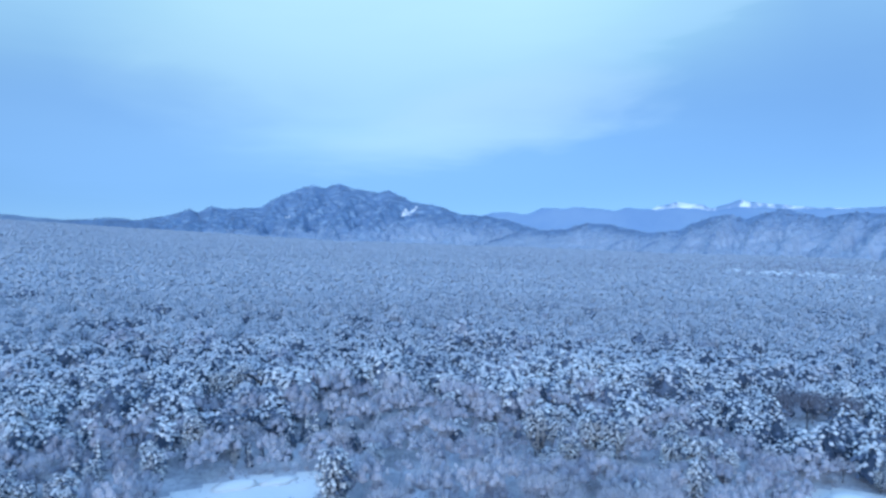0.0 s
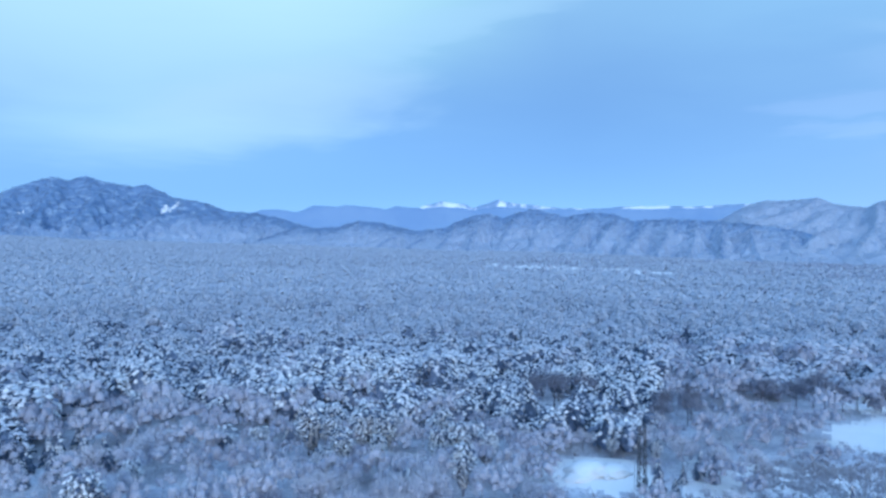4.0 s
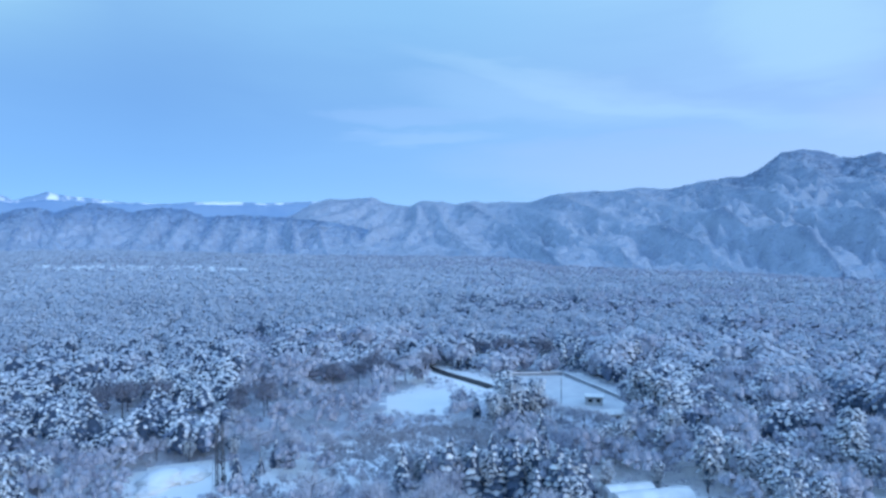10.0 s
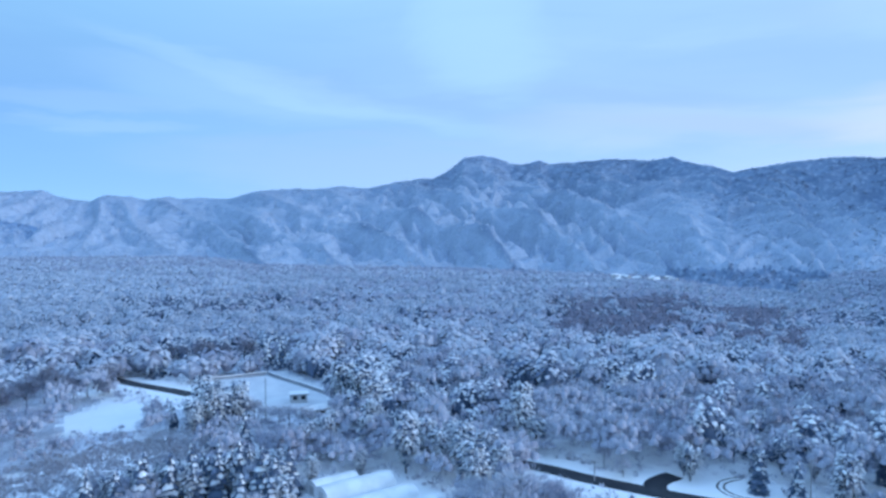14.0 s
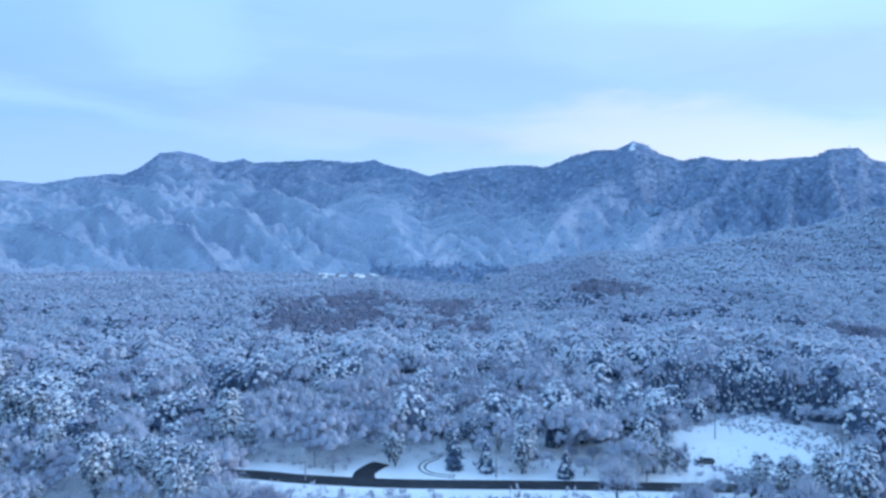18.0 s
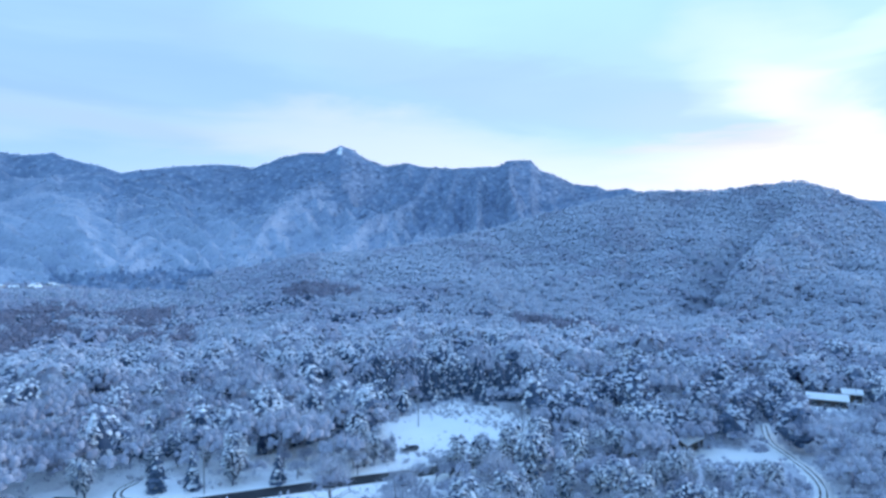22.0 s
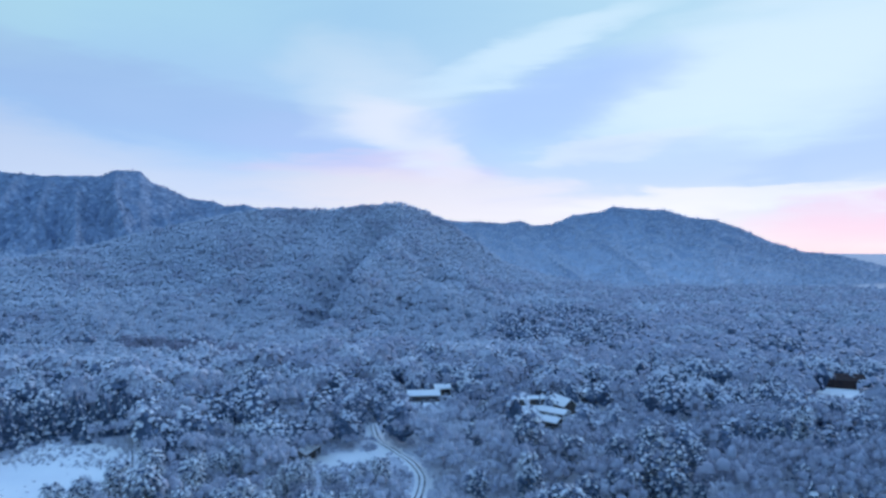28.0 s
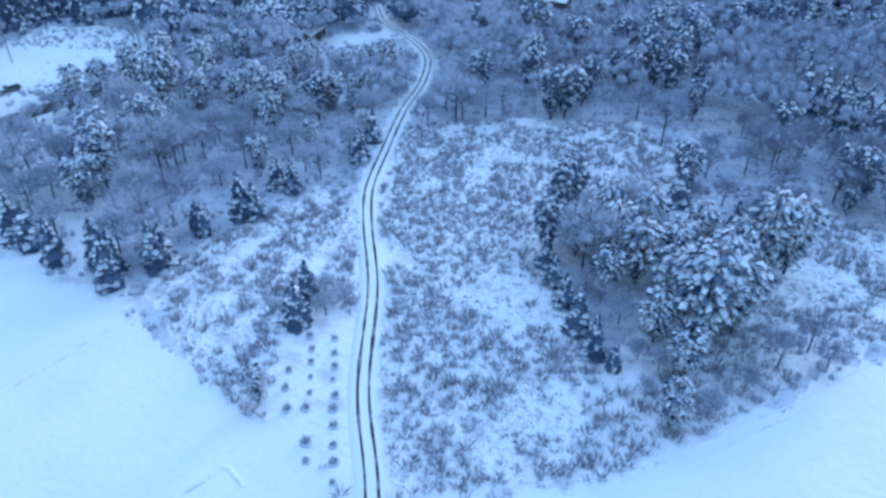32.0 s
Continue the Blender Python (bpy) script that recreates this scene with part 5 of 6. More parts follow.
# ---- trees that stand out ----
for kind_, places in {
    "pine": [(-66, 231, 1.4), (-61, 168, 1.15), (-103, 165, 1.3), (35, 166, 1.2), (40, 163, 1.15), (23, 171, 1.2), (28, 168, 1.1), (54, 148, 1.1), (58, 150, 1.1), (50, 152, 1), (191, 75, 1.5), (189, 69, 1.3), (194, 71, 1.3), (196, 77, 1.4), (112, 91, 0.9), (115, 86, 0.95), (118, 83, 0.9), (120, 81, 0.95), (172, 59, 1.1), (164, 47, 1), (259, 111, 1.3), (254, 116, 1.2), (262, 105, 1.2), (215, -4, 1.1), (189, 22, 1.2), (258, -30, 1.2), (262, -24, 1.1), (142, 21, 1), (156, -18, 0.9), (150, -47, 1.15), (159, -17, 0.8), (124, -86, 0.75), (118, -97, 0.95), (122, -110, 1.1), (165, 101, 1.5), (170, 107, 1.4), (160, 104, 1.1), (172, 98, 1.3), (160, 66, 0.9), (158, 56, 1), (160, 48, 1.2), (154, 40, 1.1), (152, 31, 1.2), (149, 25, 1.1), (145, 30, 1), (150, 36, 1), (121, -92, 1), (119, -99, 1.1), (117, -106, 1.1), (113, -114, 1.1), (108, -122, 1.1), (124, -88, 0.9), (187, 68, 1.5), (182, 63, 1.2), (191, 73, 1.2), (-60, 168, 1.1), (-67, 226, 1.25), (-60, 230, 1.1), (-73, 224, 1.1), (-107, 174, 1.3), (-112, 182, 1.2), (36, 172, 1.15), (30, 176, 1.2), (43, 168, 1.1), (24, 172, 0.9), (54, 150, 1.1), (60, 146, 1), (187, 22, 1.3), (146, -45, 1), (98, -71, 1.2), (92, -66, 1.25), (89, -60, 1.1), (95, -78, 1.1), (-8, -206, 1.2), (25, -172, 1.15), (131, 66, 1), (124, 72, 1), (118, 78, 1), (0, -67.5, 1.5), (-3.5, -72, 1.2), (3.5, -71.5, 1.2), (-5.5, -85.5, 1.3), (-8.5, -88, 1.2), (-2.5, -84, 1.1), (13, -80, 1.1), (9, -77, 1.1), (15.5, -84.5, 1), (5, -80, 1.1), (-1.5, -78, 1.2), (3, -87, 1), (18, -80, 0.8), (9.5, -85, 1), (172, 20, 1.3), (176, 24, 1.1), (168, 16, 1), (0.3, -54, 0.72), (0.5, -62, 0.85), (4.5, -66.5, 0.95), (40.3, -38.6, 0.55), (122, 62, 1.1), (115, 57, 1), (12, -73, 0.8)],
    "fir": [(91, -49, 1), (88, -49, 0.9), (102, -50, 1), (68, -54, 0.9), (67, -78, 0.85), (45, -52, 0.9), (46, -56, 0.8), (123, 77, 1.1), (127, 74, 1.15), (130, 72, 1.1), (132, 70, 1.15), (134, 65, 0.9), (174, -34, 1.2), (163, -58, 1), (164, -62, 1.1), (165, -66, 1.05), (165, -70, 1.1), (166, -74, 1), (166, -79, 1.1), (160, -79, 0.9), (168, -61, 1.1), (169, -66, 1.15), (170, -71, 1.1), (170, -76, 1.1), (164, -33, 0.9), (158, -83, 0.8), (152, -31, 1.1), (142, -53.5, 0.85), (149, -37.5, 0.9), (82, -48, 0.95), (76, -50, 0.9), (71, -47, 0.9), (72.5, -49.5, 0.8), (70, -54, 0.85), (68, -52.5, 0.9), (70, -63, 0.75), (68.5, -62, 0.7), (66, -68, 0.95), (64.5, -69, 0.8), (44, -51, 0.75), (60, -92, 0.85), (-15, -137, 1), (87, -106, 0.8), (83, -108, 0.85), (81, -111, 0.8), (62, -100, 0.75), (64, -78, 0.8), (117, -102, 0.9), (114, -99, 0.8), (137, -127, 0.9), (21, -76, 0.65), (18.6, -72.3, 0.65), (16, -68.6, 0.7), (13.2, -64.6, 0.8), (10.4, -61.2, 0.75), (7.6, -60, 0.5), (-15, -137, 1), (110, 88, 1.25), (113, 85, 1.3), (116.5, 81, 1.3), (119, 77.5, 1.35), (121.5, 74, 1.3), (124.5, 71, 1.35), (127, 66.5, 1.3), (129, 62.5, 1.3), (108, 93, 1.2), (117, 87, 1.3), (122, 80, 1.3), (127, 77, 1.3), (105, 90, 1.1), (124.5, 66, 1.3), (119, 60.5, 1.25), (121, 64.5, 1.3), (116, 61, 1.2), (113.5, 58.5, 1.2), (111, 63, 1.2)],
    "bare": [(-123, 293, 1.7), (-126, 239, 1.6), (-97, 224, 1.6), (-115, 287, 1.6), (-69, 172, 1.4), (-49, 172, 1.4), (-77, 174, 1.3), (-86, 146, 1.2), (-8, 178, 1.4), (-24, 166, 1.3), (-16, 172, 1.2), (106, 125, 1.1), (103, 133, 1.2), (113, 121, 1.1), (109, 129, 1), (151, 62, 1.1), (172, -5, 1.1), (200, 35, 1.3), (255, 53, 1.3), (180, 106, 1.05), (178, 101, 1.1), (175, 95, 1.1), (174, 91, 1), (172, 86, 1.1), (170, 82, 1.05), (168, 76, 1.1), (166, 70, 1), (176, 98, 0.9), (142, -58, 0.8), (140, -62, 0.75), (139, -66, 0.8), (141, -71, 0.8), (142, -75, 0.7), (131, -100, 0.9), (125, -79, 0.8), (125, -83, 0.8), (122, -87, 0.9), (118, -94, 1), (115, -101, 1), (112, -108, 1), (110, -116, 1), (42, -54, 0.6), (44, -57, 0.6), (41, -57, 0.55), (140, -64, 0.9), (137, -70, 0.95), (155, -4, 0.75), (161, 0, 0.8), (142, -80, 0.8), (88, 152, 1), (96, 150, 0.9), (104, 146, 1), (112, 156, 1.2), (108, 160, 1.1), (9, -68, 0.75), (12, -71, 0.7), (6, -75, 0.8), (15, -77, 0.75), (3, -62, 0.55), (11, -78, 0.8), (7, -84, 0.8), (14.5, -73, 0.6), (11, -65, 0.55), (-3, -57.5, 0.55), (3.5, -57, 0.5), (-1, -73, 0.7), (16.5, -81, 0.7)],
    "bare_shed": [(-9, -68, 0.9), (-12, -72.5, 0.95), (-6, -62.5, 0.55), (5.5, -62.5, 0.5), (-14, -70, 0.7), (84, -112, 1), (88, -118, 1), (80, -120, 0.9), (150, -58, 0.8), (147, -62, 0.8)],
    "bare_grey": [(102, 194, 1.68), (112, 194, 1.792), (107, 200, 1.568), (163, 171, 1.68), (170, 166, 1.456), (176, 161, 1.68), (183, 161, 1.456), (189, 161, 1.568), (124, 169, 1.456), (128, 163, 1.344), (239, 151, 1.792), (249, 137, 1.68), (234, 170, 1.68), (244, 145, 1.456), (96, 197, 1.568), (92, 190, 1.344), (117, 198, 1.456), (100, 203, 1.568), (157, 176, 1.456), (166, 176, 1.568), (179, 168, 1.68), (195, 158, 1.456), (151, 180, 1.232), (133, 168, 1.456), (119, 163, 1.232), (245, 153, 1.568), (254, 142, 1.568), (240, 163, 1.568), (228, 178, 1.456)],
}.items():
    for x, y, sc in places:
        plant(kind_, x, y, sc * (1.2 if kind_ == "fir" else 1.0), g4.uniform(0.9, 1.15), g4.uniform(0, 6.28), g4.randrange(4))


# a close-planted stand of young firs behind the roadside field
gf = np.random.default_rng(29)
sx, sy = jittered(112, 142, 190, 252, 4.3, gf)
inside = FIR_STAND(sx, sy) & (fractal(sx / 9, sy / 9, 53) > -0.45)
for x, y in zip(sx[inside], sy[inside]):
    plant("fir_shed", float(x), float(y), float(gf.uniform(1.05, 1.5)), float(gf.uniform(0.95, 1.2)), float(gf.uniform(0, 6.28)), int(gf.integers(4)))


# ---- brush, dry grass and planted rows ----
def tuft(seed, blades, tall, wide, width, slot_mix=0.6):
    g = random.Random(seed)
    s = Soup()
    for i in range(blades):
        a, l = g.uniform(0, 6.28), g.uniform(0.3, 1.0)
        p = (math.cos(a) * wide * 0.3 * l, math.sin(a) * wide * 0.3 * l, 0)
        q = (math.cos(a) * wide * l, math.sin(a) * wide * l, tall * g.uniform(0.5, 1.1))
        s.blade(p, q, width * g.uniform(0.7, 1.5), 0 if g.random() < slot_mix else 1, g)
    return s.arrays()


def strewn(masks, spacing, seed, thin=0.0, scale=14.0, avoid=1.4):
    g = np.random.default_rng(seed)
    n = int(190 / spacing)
    i, j = np.meshgrid(np.arange(-n, n), np.arange(-n, n))
    x, y = (i + g.uniform(-0.5, 0.5, i.shape)).ravel() * spacing, (j + g.uniform(-0.5, 0.5, j.shape)).ravel() * spacing
    k = np.zeros(len(x), bool)
    for m in masks:
        k |= m(x, y)
    x, y = x[k], y[k]
    k = (fractal(x / scale, y / scale, seed) > thin) & ~near_line(x, y, lane_line, avoid) & ~near_line(x, y, road_line, 3.2)
    x, y = x[k], y[k]
    return x, y, g.uniform(0.6, 1.35, len(x)), g.uniform(0.7, 1.2, len(x))


ROWS_STRIP = polygon_mask([(24, -33), (29, -29), (36, -33), (45, -49), (42, -56), (37, -54)])
TUFTS = [tuft(600 + i, 9, 0.4, 0.5, 0.11) for i in range(6)]
SCRUB = [tuft(620 + i, 26, 0.95, 0.85, 0.09, 0.45) for i in range(5)]
tx, ty, ts, tt_ = strewn(MEADOWS, 0.7, 3, -0.24, 4.0)
k = ~ROWS_STRIP(tx, ty)
forest("dry_grass", "dry brown grass tufts poking through snow", TUFTS, (tx[k], ty[k], ts[k], tt_[k]), (GRASS, FROST), 3, "grass")
tx, ty, ts, tt_ = strewn(MEADOWS, 1.25, 5, -0.16, 5.0, 2.0)
k = ~ROWS_STRIP(tx, ty)
forest("meadow_brush", "low frosted brush in the snowy meadow", SCRUB, (tx[k], ty[k], ts[k] * 1.25, tt_[k]), (FROST, GRASS), 5, "brush")
tx, ty, ts, tt_ = strewn([lambda x, y: MEADOWS[3](x, y) & ~MEADOWS[5](x, y), MEADOWS[4], MEADOWS[5], polygon_mask([(120, 128), (150, 137), (160, 122), (150, 118)])], 1.9, 7, -0.25)
forest("field_brush", "frosted brush on the rough clearing", SCRUB, (tx, ty, ts * 1.3, tt_), (FROST, GRASS), 7, "brush")
tx, ty, ts, tt_ = strewn([disc(158, 106, 11, 9), disc(149, 112, 7, 5)], 1.0, 9, -0.6)
forest("dry_grass", "reddish-brown dead grass showing through the snow", TUFTS, (tx, ty, ts * 1.2, tt_), (GRASS, GRASS), 9, "grass")
tx, ty, ts, tt_ = strewn([polygon_mask([(146, -116), (160, -113), (174, -108), (179, -126), (165, -133), (150, -135), (137, -126), (139, -118)]), disc(143, -90, 6, 5), disc(168, -96, 5, 4), disc(136, -104, 4, 8)], 1.7, 13, -0.1, 5.0)
forest("field_brush", "frosted brush across the roadside clearing", SCRUB, (tx, ty, ts * 1.1, tt_), (FROST, GRASS), 13, "brush")
# bushes round the borders of the fields
tx, ty, ts, tt_ = strewn([lambda x, y: open_ground(x, y) == False], 2.3, 11, 0.0, 20.0)
edge = open_ground(tx + 3, ty) | open_ground(tx - 3, ty) | open_ground(tx, ty + 3) | open_ground(tx, ty - 3)
forest("border_scrub", "frosted scrub along the field edges", SCRUB, (tx[edge], ty[edge], ts[edge] * 1.2, tt_[edge]), (FROST, GRASS), 11, "brush")
tx, ty, ts, tt_ = strewn([FIELDS[2], FIELDS[8], FIELDS[7], FIELDS[5]], 2.4, 15, 0.22, 8.0)
forest("field_weeds", "weeds standing out of the snowy fields", TUFTS, (tx, ty, ts * 1.2, tt_), (FROST, GRASS), 15, "grass")


def shrub_model():
    s = Soup()
    for seed in range(2):
        v, f, m = tuft(640 + seed, 44, 0.95, 0.68, 0.08, 0.65)
        s.add([tuple(map(float, q)) for q in v], [tuple(map(int, q)) for q in f], [int(q) for q in m])
    base = new("shrub")
    v, f, m = s.arrays()
    part("foliage", mesh_from("foliage", v, f, (FROST, GRASS), m), base)
    part("mound", mesh_from("mound", *dome(0.6, 0.22, 9, 3), (PAD,), smooth=True), base, "cap of snow round the stems")
    return tagged(base, "small planted shrub poking out of snow", "shrub", "planted rows beside the track")


def dome(radius, tall, sides=10, rings=4, seed=0, rough=0.15):
    """Vertices and quads of a low rounded heap."""
    g = random.Random(seed)
    v = []
    for k in range(rings + 1):
        t = k / rings
        for i in range(sides):
            a = i * 2 * math.pi / sides
            r = radius * math.cos(t * math.pi / 2) * g.uniform(1 - rough, 1 + rough) + 0.01
            v.append((math.cos(a) * r, math.sin(a) * r, tall * math.sin(t * math.pi / 2) - 0.03 * (k == 0)))
    return v, grid_faces(rings + 1, sides, True)


shrub = shrub_model()
spots = []
for (x0, y0), (x1, y1), n, skip in (((38.6, -50.6), (27.6, -33.6), 10, ()), ((41.4, -50.0), (31.5, -34.5), 9, (6,)), ((40.5, -44.0), (37.2, -39.2), 3, ())):
    for i in range(n):
        if i not in skip:
            t = i / (n - 1)
            spots.append((x0 + (x1 - x0) * t, y0 + (y1 - y0) * t))
for i, (x, y) in enumerate(spots):
    m = Matrix.Translation((x + g4.uniform(-0.2, 0.2), y + g4.uniform(-0.2, 0.2), 0.02)) @ Matrix.Rotation(g4.uniform(0, 6), 4, "Z")
    ob = copy_thing(shrub, m) if i else shrub
    ob.matrix_basis = m
    q = g4.uniform(0.6, 1.15)
    ob.scale = (q, q, q)


# ---- built things ----
def slab(bm, x0, x1, y0, y1, z0, z1, bevel=0.0):
    made = bmesh.ops.create_cube(bm, size=1.0)
    bmesh.ops.transform(bm, verts=made["verts"], matrix=Matrix.Translation(((x0 + x1) / 2, (y0 + y1) / 2, (z0 + z1) / 2)) @ Matrix.Diagonal((x1 - x0, y1 - y0, z1 - z0, 1)))
    if bevel:
        bmesh.ops.bevel(bm, geom=list({e for v in made["verts"] for e in v.link_edges}), offset=bevel, segments=2, affect="EDGES")


def piece(name, bm, mat, parent, label="", matrix=None):
    me = bpy.data.meshes.new(name)
    bm.to_mesh(me)
    bm.free()
    me.materials.append(mat)
    return part(name, me, parent, label, matrix)


def boxed(name, mat, parent, dims, label="", bevel=0.0):
    bm = bmesh.new()
    slab(bm, *dims, bevel)
    return piece(name, bm, mat, parent, label)


def rod(name, p, q, radius, mat, parent, label="", sides=8, tip=None):
    p, q = Vector(p), Vector(q)
    bm = bmesh.new()
    bmesh.ops.create_cone(bm, cap_ends=True, segments=sides, radius1=radius, radius2=radius if tip is None else tip, depth=(q - p).length)
    turn = (q - p).to_track_quat("Z", "Y").to_matrix().to_4x4()
    bmesh.ops.transform(bm, verts=bm.verts, matrix=Matrix.Translation((p + q) / 2) @ turn)
    return piece(name, bm, mat, parent, label)


def at(ob, x, y, turn=0.0, z=None):
    ob.matrix_basis = Matrix.Translation((x, y, float(land(x, y)) if z is None else z)) @ Matrix.Rotation(radians(turn), 4, "Z")
    return ob


def gable_roof(width, depth, rise, z, over, thick):
    bm = bmesh.new()
    w, d = width / 2 + over, depth / 2 + over
    drop = rise * over / (width / 2)
    prof = [(-w, z - drop), (0, z + rise), (w, z - drop), (w, z - drop + thick), (0, z + rise + thick * 1.15), (-w, z - drop + thick)]
    a = [bm.verts.new((x, -d, q)) for x, q in prof]
    b = [bm.verts.new((x, d, q)) for x, q in prof]
    for i in range(6):
        j = (i + 1) % 6
        bm.faces.new((a[i], a[j], b[j], b[i]))
    for s in (a, b[::-1]):
        bm.faces.new((s[0], s[1], s[4], s[5]))
        bm.faces.new((s[1], s[2], s[3], s[4]))
    bmesh.ops.recalc_face_normals(bm, faces=bm.faces)
    return bm


def house(name, label, width, depth, wall_h, rise, wall, windows=2, group="", snowy=True):
    base = new(name)
    bm = bmesh.new()
    w, d = width / 2, depth / 2
    prof = [(-w, -0.3), (w, -0.3), (w, wall_h), (0, wall_h + rise), (-w, wall_h)]
    a = [bm.verts.new((x, -d, q)) for x, q in prof]
    b = [bm.verts.new((x, d, q)) for x, q in prof]
    for i in range(5):
        j = (i + 1) % 5
        bm.faces.new((a[i], a[j], b[j], b[i]))
    bm.faces.new(a[::-1])
    bm.faces.new(b)
    bmesh.ops.recalc_face_normals(bm, faces=bm.faces)
    piece("wall", bm, wall, base)
    piece("roof", gable_roof(width, depth, rise, wall_h + 0.02, 0.45, 0.14), DARKWALL if snowy else wall, base, "dark roof sheet" if snowy else "rust-brown roof sheet")
    if snowy:
        piece("roof_snow", gable_roof(width, depth, rise, wall_h + 0.17, 0.42, 0.28), SNOW, base, "thick snow on the roof")
    for side in (-1, 1):
        for i in range(windows):
            y = -d + depth * (i + 0.5) / windows
            win = boxed("window", CONCRETE, base, (side * w - 0.06, side * w + 0.06, y - 0.7, y + 0.7, wall_h * 0.38, wall_h * 0.82))
            boxed("pane", GLASS, win, (side * (w + 0.03) - 0.05, side * (w + 0.03) + 0.05, y - 0.6, y + 0.6, wall_h * 0.42, wall_h * 0.78))
    for side in (-1, 1):
        boxed("door", DARKWALL, base, (-0.45, 0.45, side * d - 0.05, side * d + 0.05, 0.0, min(2.0, wall_h * 0.85)))
    return tagged(base, label, "house" if "house" in name else "shed", group)


def along(ob, x0, y0, x1, y1):
    """Stands a long thing between two points."""
    return at(ob, (x0 + x1) / 2, (y0 + y1) / 2, math.degrees(math.atan2(x0 - x1, y1 - y0)))


along(house("house", "low house with dark walls under a snowy gable roof", 5.5, 11, 2.1, 1.1, DARKWALL, 3, "houses in the wood"), 114.6, -214.8, 105.2, -220.4)
along(house("house", "small house with snowy roof among trees", 4, 5.4, 2.4, 1.0, DARKWALL, 2, "houses in the wood"), 110.3, -227.4, 105.7, -230.5)
along(house("house", "long dark low building with snow-topped roof", 2.8, 15.5, 2.0, 0.5, DARKWALL, 5, "houses in the wood"), 79, -225, 65.8, -233.5)
along(house("house", "house with dark gable end and bright snowy roof", 4.6, 8.5, 2.8, 1.9, DARKWALL, 2, "houses in the wood"), 64.8, -225, 58, -219.6)
along(house("house", "long low house with snow on its roof", 3.4, 9, 2.2, 0.9, PALEWALL, 3, "houses in the wood"), 65.5, -213.8, 56.8, -211.2)
along(house("house", "low house at the near side of the hamlet", 3.4, 7.2, 2.2, 0.9, DARKWALL, 2, "houses in the wood"), 63.1, -202.4, 56.2, -200.4)
along(house("house", "broad low house with thick snow on its roof", 4.4, 8.4, 2.6, 0.9, PALEWALL, 3, "houses in the wood"), 62.4, -243.2, 55.2, -247.4)
along(house("house", "long dark low building behind the hamlet", 2.8, 11, 2.1, 0.5, DARKWALL, 4, "houses in the wood"), 58.4, -237.6, 49, -243.2)
at(house("barn", "dark reddish-brown barn with a bare roof", 8, 15, 3.2, 1.9, RUSTWALL, 0, snowy=False), -25, -309, -84)
at(house("shed", "small pale hut with snow on its flat roof", 3.0, 5.0, 2.5, 0.35, PALEWALL, 2, "sheds of the yard"), 199.5, 93, 30)
at(house("shed", "low shed with snow-covered roof beside the yard", 3.6, 7, 2.3, 0.7, PALEWALL, 2, "sheds of the yard"), 184, 81, 48)
at(house("shed", "small shed at the back of the yard", 3.5, 4.5, 2.4, 0.8, DARKWALL, 1, "sheds of the yard"), 241, 107, 35)
at(house("shed", "dark shed beside the small snowy clearing", 3.2, 9, 2.2, 0.8, DARKWALL, 2), 107, -146, 10)
# the village at the foot of the mountain
gv = random.Random(3)
for i in range(20):
    b, r = radians(gv.uniform(90.6, 95.2)), gv.uniform(925, 1030)
    at(house("house", "distant village house under a white roof", gv.uniform(6, 8), gv.uniform(7, 10), 4.5, 2.2, PALEWALL, 1, "far village houses"), r * math.sin(b), r * math.cos(b), gv.uniform(0, 180), float(land(r * math.sin(b), r * math.cos(b))) + 1.5)


def pole(x, y, tall=9.5, turn=0.0, arms=2):
    base = new("utility_pole")
    rod("shaft", (0, 0, -0.3), (0, 0, tall), 0.17, CONCRETE, base, tip=0.11)
    for k in range(arms):
        z = tall - 0.4 - 0.9 * k
        arm = boxed("crossarm", STEEL, base, (-0.9, 0.9, -0.05, 0.05, z - 0.05, z + 0.05))
        for q in (-0.8, -0.3, 0.3, 0.8):
            rod("insulator", (q, 0, z + 0.05), (q, 0, z + 0.25), 0.06, PALEWALL, arm)
    tagged(base, "grey concrete utility pole beside the road", "utility pole", "utility poles")
    return at(base, x, y, turn)


pole(145, -38.8, 10, 95)
pole(137.6, -64.6, 9, 100)
pole(136, -117, 9, 70)
pole(161, -101, 9, 70)
pole(194, 101.5, 8, 40)
pole(212, 139.3, 8, 40)
pole(151, 2, 4.5, 90, 1)


MASTSTEEL = material("dark_weathered_steel", (0.09, 0.1, 0.12), 0.6, metal=0.4)


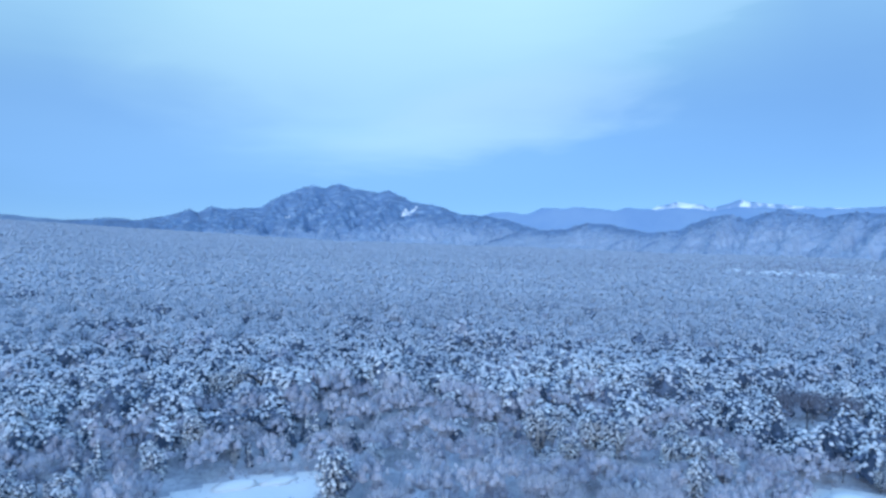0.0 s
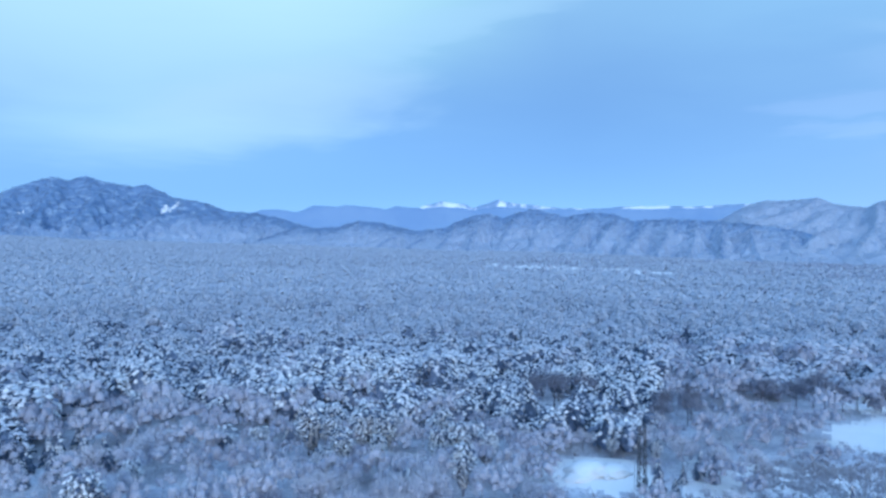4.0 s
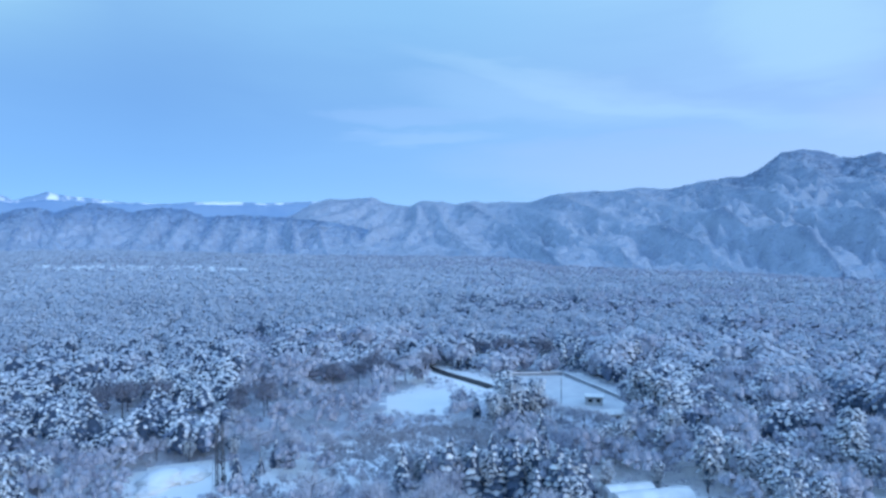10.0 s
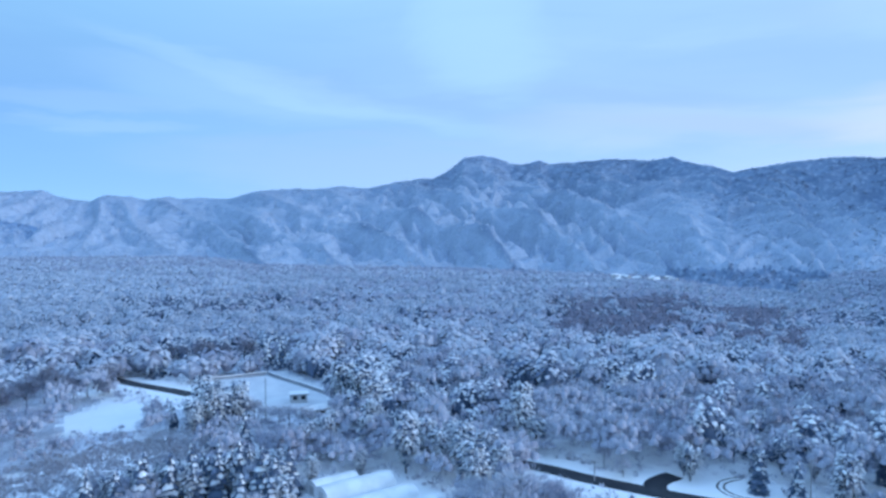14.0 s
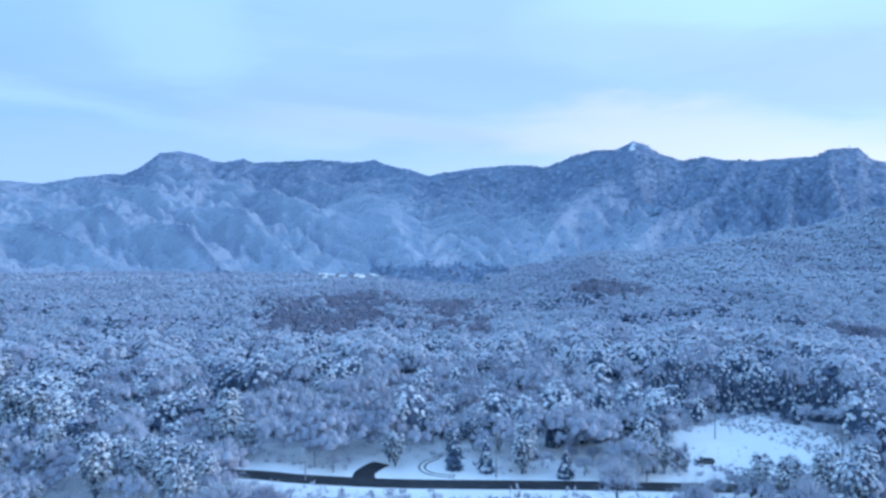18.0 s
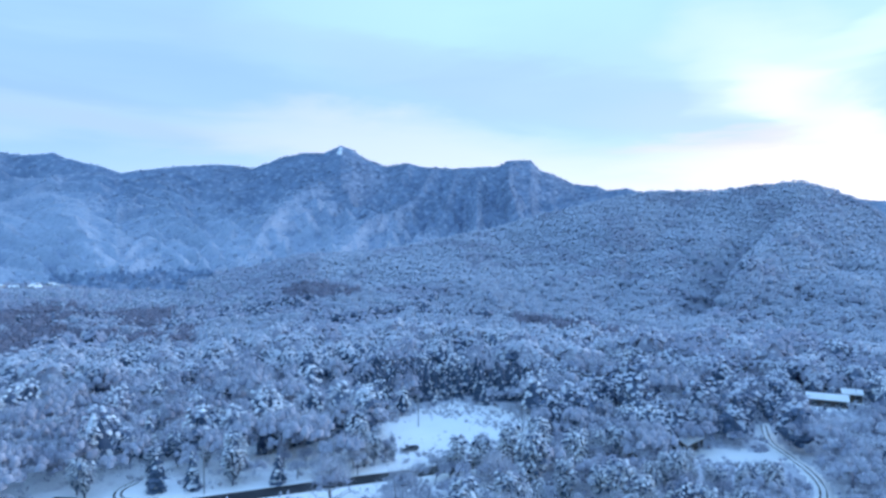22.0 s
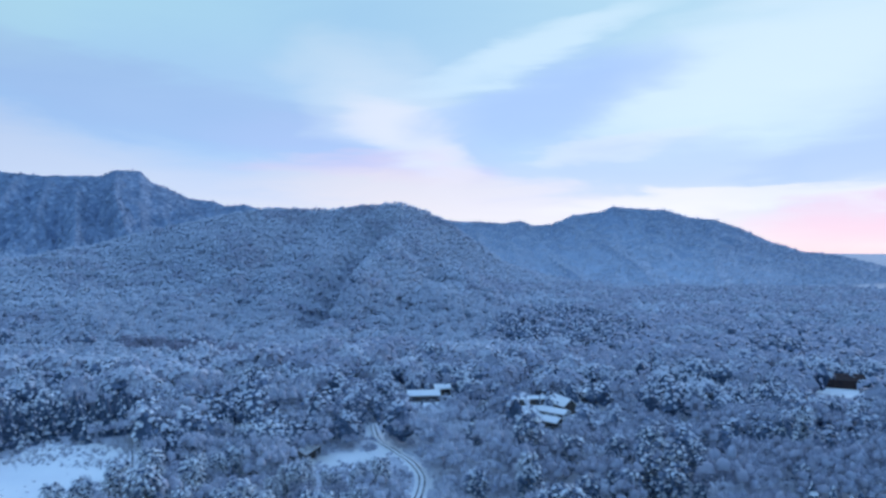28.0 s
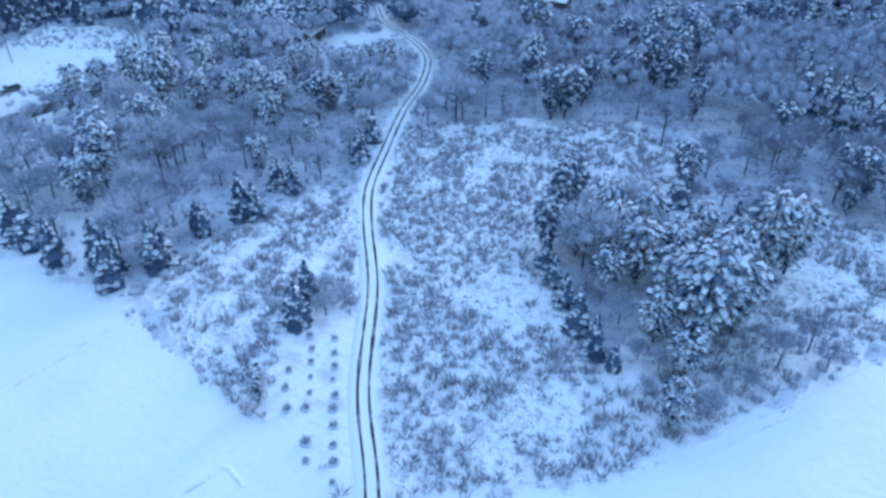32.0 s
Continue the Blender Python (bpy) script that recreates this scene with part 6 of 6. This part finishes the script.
def mast(x, y, tall, wide):
    base = new("lattice_mast")
    w = wide / 2
    corners = [(-w, -w), (w, -w), (w, w), (-w, w)]
    for cx_, cy_ in corners:
        rod("leg", (cx_, cy_, -0.2), (cx_ * 0.8, cy_ * 0.8, tall), 0.12, MASTSTEEL, base, sides=6)
    n = int(tall / 1.5)
    for k in range(n):
        z0, z1 = tall * k / n, tall * (k + 1) / n
        s0, s1 = 1 - 0.2 * k / n, 1 - 0.2 * (k + 1) / n
        for i in range(4):
            a, b = corners[i], corners[(i + 1) % 4]
            if k % 2:
                a, b = b, a
            rod("brace", (a[0] * s0, a[1] * s0, z0), (b[0] * s1, b[1] * s1, z1), 0.07, MASTSTEEL, base, sides=5)
            rod("rung", (a[0] * s1, a[1] * s1, z1), (b[0] * s1, b[1] * s1, z1), 0.06, MASTSTEEL, base, sides=5)
    boxed("cabinet", STEEL, base, (w * 0.4, w * 1.5, -w * 1.4, -w * 0.5, 0, 1.7), "grey cabinet at the foot", 0.03)
    boxed("footing", CONCRETE, base, (-w * 1.4, w * 1.4, -w * 1.4, w * 1.4, -0.25, 0.15), "concrete footing")
    tagged(base, "slim dark steel lattice mast beside a snow heap", "mast")
    return at(base, x, y, 35)


mast(88, 127, 13, 1.5)
rodpole = new("slim_pole")
rod("shaft", (0, 0, -0.2), (0, 0, 5.5), 0.06, STEEL, rodpole)
tagged(at(rodpole, 85.5, 126), "thin grey steel pole beside the mast", "pole")

# heaps of cleared snow
for x, y, rx, ry, h in ((82, 139, 6.0, 4.5, 1.9), (87, 137, 5, 4, 1.3), (78, 136, 4, 3, 0.9), (-45, 150, 5, 3, 0.8), (-36, 153, 4, 2.5, 0.6)):
    v, f = dome(1, 1, 26, 9, int(x), 0.2)
    ob = new("snow_mound", mesh_from("snow_mound", [(a * rx, b * ry, c * h) for a, b, c in v], f, (SNOW,), smooth=True))
    tagged(at(ob, x, y, 30), "rounded heap of white snow", "snow heap", "snow heaps")


def tunnel(length, width, tall):
    base = new("polytunnel")
    n, m = 14, 10
    v = []
    for i in range(m + 1):
        y = length * (i / m - 0.5)
        for j in range(n + 1):
            a = math.pi * j / n
            v.append((math.cos(a) * width / 2, y, -0.1 + tall * math.sin(a) ** 0.8))
    part("cover", mesh_from("cover", v, grid_faces(m + 1, n + 1), (PLASTIC,), smooth=True), base, "translucent film dusted with snow")
    for y in (-length / 2, length / 2):
        bm = bmesh.new()
        ring = [bm.verts.new((math.cos(math.pi * j / n) * width / 2 * 0.995, y * 0.998, -0.1 + tall * math.sin(math.pi * j / n) ** 0.8)) for j in range(n + 1)]
        bm.faces.new(ring)
        piece("end_wall", bm, PLASTIC, base)
        bm = bmesh.new()
        slab(bm, -0.9, 0.9, y * 1.003 - 0.03, y * 1.003 + 0.03, 0, 2.0)
        piece("door", bm, PALEWALL, base)
    for i in range(m + 1):
        y = length * (i / m - 0.5)
        pts_ = [(math.cos(math.pi * j / n) * (width / 2 - 0.05), y * 0.99, -0.1 + (tall - 0.06) * math.sin(math.pi * j / n) ** 0.8) for j in range(n + 1)]
        s = Soup()
        for a, b in zip(pts_, pts_[1:]):
            s.stem(a, b, 0.03, 0.03, 0, 4)
        vv, ff, mm = s.arrays()
        part("hoop", mesh_from("hoop", vv, ff, (STEEL,)), base)
    return tagged(base, "long white polytunnel greenhouse dusted with snow", "greenhouse", "polytunnels in a row")


for ex, ey, length in ((137.5, 51.5, 10), (139.5, 44.5, 16), (133.5, 37.8, 15), (130, 31.2, 12)):
    d = Vector((0.777, -0.629))
    c = Vector((ex, ey)) - d * length / 2
    tun = tunnel(length, 6.2, 3.1)
    at(tun, c.x, c.y, math.degrees(math.atan2(-d.x, d.y)))


def wall_run(points, tall, thick, label):
    """A low wall along a line, capped with snow."""
    base = new("low_wall")
    for (x0, y0), (x1, y1) in zip(points, points[1:]):
        ln, ang = math.hypot(x1 - x0, y1 - y0), math.degrees(math.atan2(y1 - y0, x1 - x0))
        m = Matrix.Translation(((x0 + x1) / 2, (y0 + y1) / 2, float(land((x0 + x1) / 2, (y0 + y1) / 2)))) @ Matrix.Rotation(radians(ang), 4, "Z")
        bm = bmesh.new()
        slab(bm, -ln / 2, ln / 2, -thick / 2, thick / 2, -0.6, tall)
        piece("wall_section", bm, CONCRETE, base, "", m)
        bm = bmesh.new()
        slab(bm, -ln / 2, ln / 2, -thick / 2 - 0.05, thick / 2 + 0.05, tall, tall + 0.2, 0.07)
        piece("snow_cap", bm, SNOW, base, "", m)
    return tagged(base, label, "wall")


wall_run([(214, 139), (222, 134), (234.5, 122)], 1.1, 0.4, "low grey wall topped with snow along the yard")
wall_run([(234.6, 121.5), (222, 104), (210.9, 88.9)], 1.1, 0.4, "low grey wall topped with snow behind the yard")
wall_run([(109, -141), (108.4, -150)], 1.5, 0.5, "dark low wall beside the small clearing")


def car(x, y, turn, label):
    base = new("car")
    bm = bmesh.new()
    prof = [(-2.1, 0.35), (2.1, 0.35), (2.15, 0.75), (1.25, 0.92), (0.6, 1.42), (-1.5, 1.45), (-2.1, 0.95)]
    a = [bm.verts.new((px_, -0.8, q)) for px_, q in prof]
    b = [bm.verts.new((px_, 0.8, q)) for px_, q in prof]
    for i in range(len(prof)):
        j = (i + 1) % len(prof)
        bm.faces.new((a[i], a[j], b[j], b[i]))
    bm.faces.new(a[::-1])
    bm.faces.new(b)
    bmesh.ops.recalc_face_normals(bm, faces=bm.faces)
    bmesh.ops.bevel(bm, geom=bm.edges[:], offset=0.07, segments=2, affect="EDGES")
    piece("body", bm, CARPAINT, base)
    for s in (-1, 1):
        boxed("side_window", GLASS, base, (-1.3, 0.5, s * 0.81 - 0.02, s * 0.81 + 0.02, 0.98, 1.32))
        for wx in (-1.3, 1.3):
            wheel = rod("wheel", (wx, s * 0.66, 0.32), (wx, s * 0.86, 0.32), 0.32, RUBBER, base, "black tyre", 14)
            rod("rim", (wx, s * 0.86, 0.32), (wx, s * 0.88, 0.32), 0.19, STEEL, wheel, "grey rim", 10)
    for dims in ((-1.6, 0.65, -0.78, 0.78, 1.43, 1.68), (1.15, 2.1, -0.75, 0.75, 0.86, 1.06)):
        boxed("snow_cover", SNOW, base, dims, "thick snow cover", 0.1)
    tagged(base, label, "car")
    return at(base, x, y, turn)


car(144.7, -88.3, 75, "dark parked car under thick snow in the field")
car(185.7, 92.6, 40, "dark parked car under snow in the yard")

# the dark drive at the junction, and a loop of wheel tracks
drive = spline([(147, -11), (151.5, -10.5), (155, -12), (158.5, -15)], 0.6)
tagged(ribbon("drive", drive, 4.6, ASPHALT, 0.09), "short dark asphalt drive off the road", "drive", kind="structure")
loop = spline([(147, -30), (149.5, -25.5), (153, -23.8), (157, -25), (160, -28.5)], 0.6)
for off in (-0.65, 0.65):
    d = np.gradient(loop, axis=0)
    d /= np.linalg.norm(d, axis=1)[:, None]
    tagged(ribbon("wheel_track", loop + np.stack([d[:, 1], -d[:, 0]], -1) * off, 0.35, RUT, 0.05, 0.6, 9), "curved wheel track in roadside snow", "rut", kind="structure", group="wheel tracks at the roadside")
for line_, w, seed in (([(66.8, -26), (65.2, -34), (64.3, -40.4)], 0.5, 1), ([(39.4, -26.7), (38.6, -29), (38.3, -30.6), (36.5, -30.2), (35, -29.5)], 0.4, 2), ([(-1.5, -51.5), (-6, -57), (-11, -63), (-16, -70), (-20, -75)], 0.22, 4), ([(-3, -51), (-8, -57.5), (-12.5, -62.8)], 0.18, 5)):
    tagged(ribbon("furrow", spline(line_, 0.6), w, MEADOW, 0.06, 0.9, seed), "faint furrow line in the snowy field", "furrow", kind="structure", group="marks in the fields")
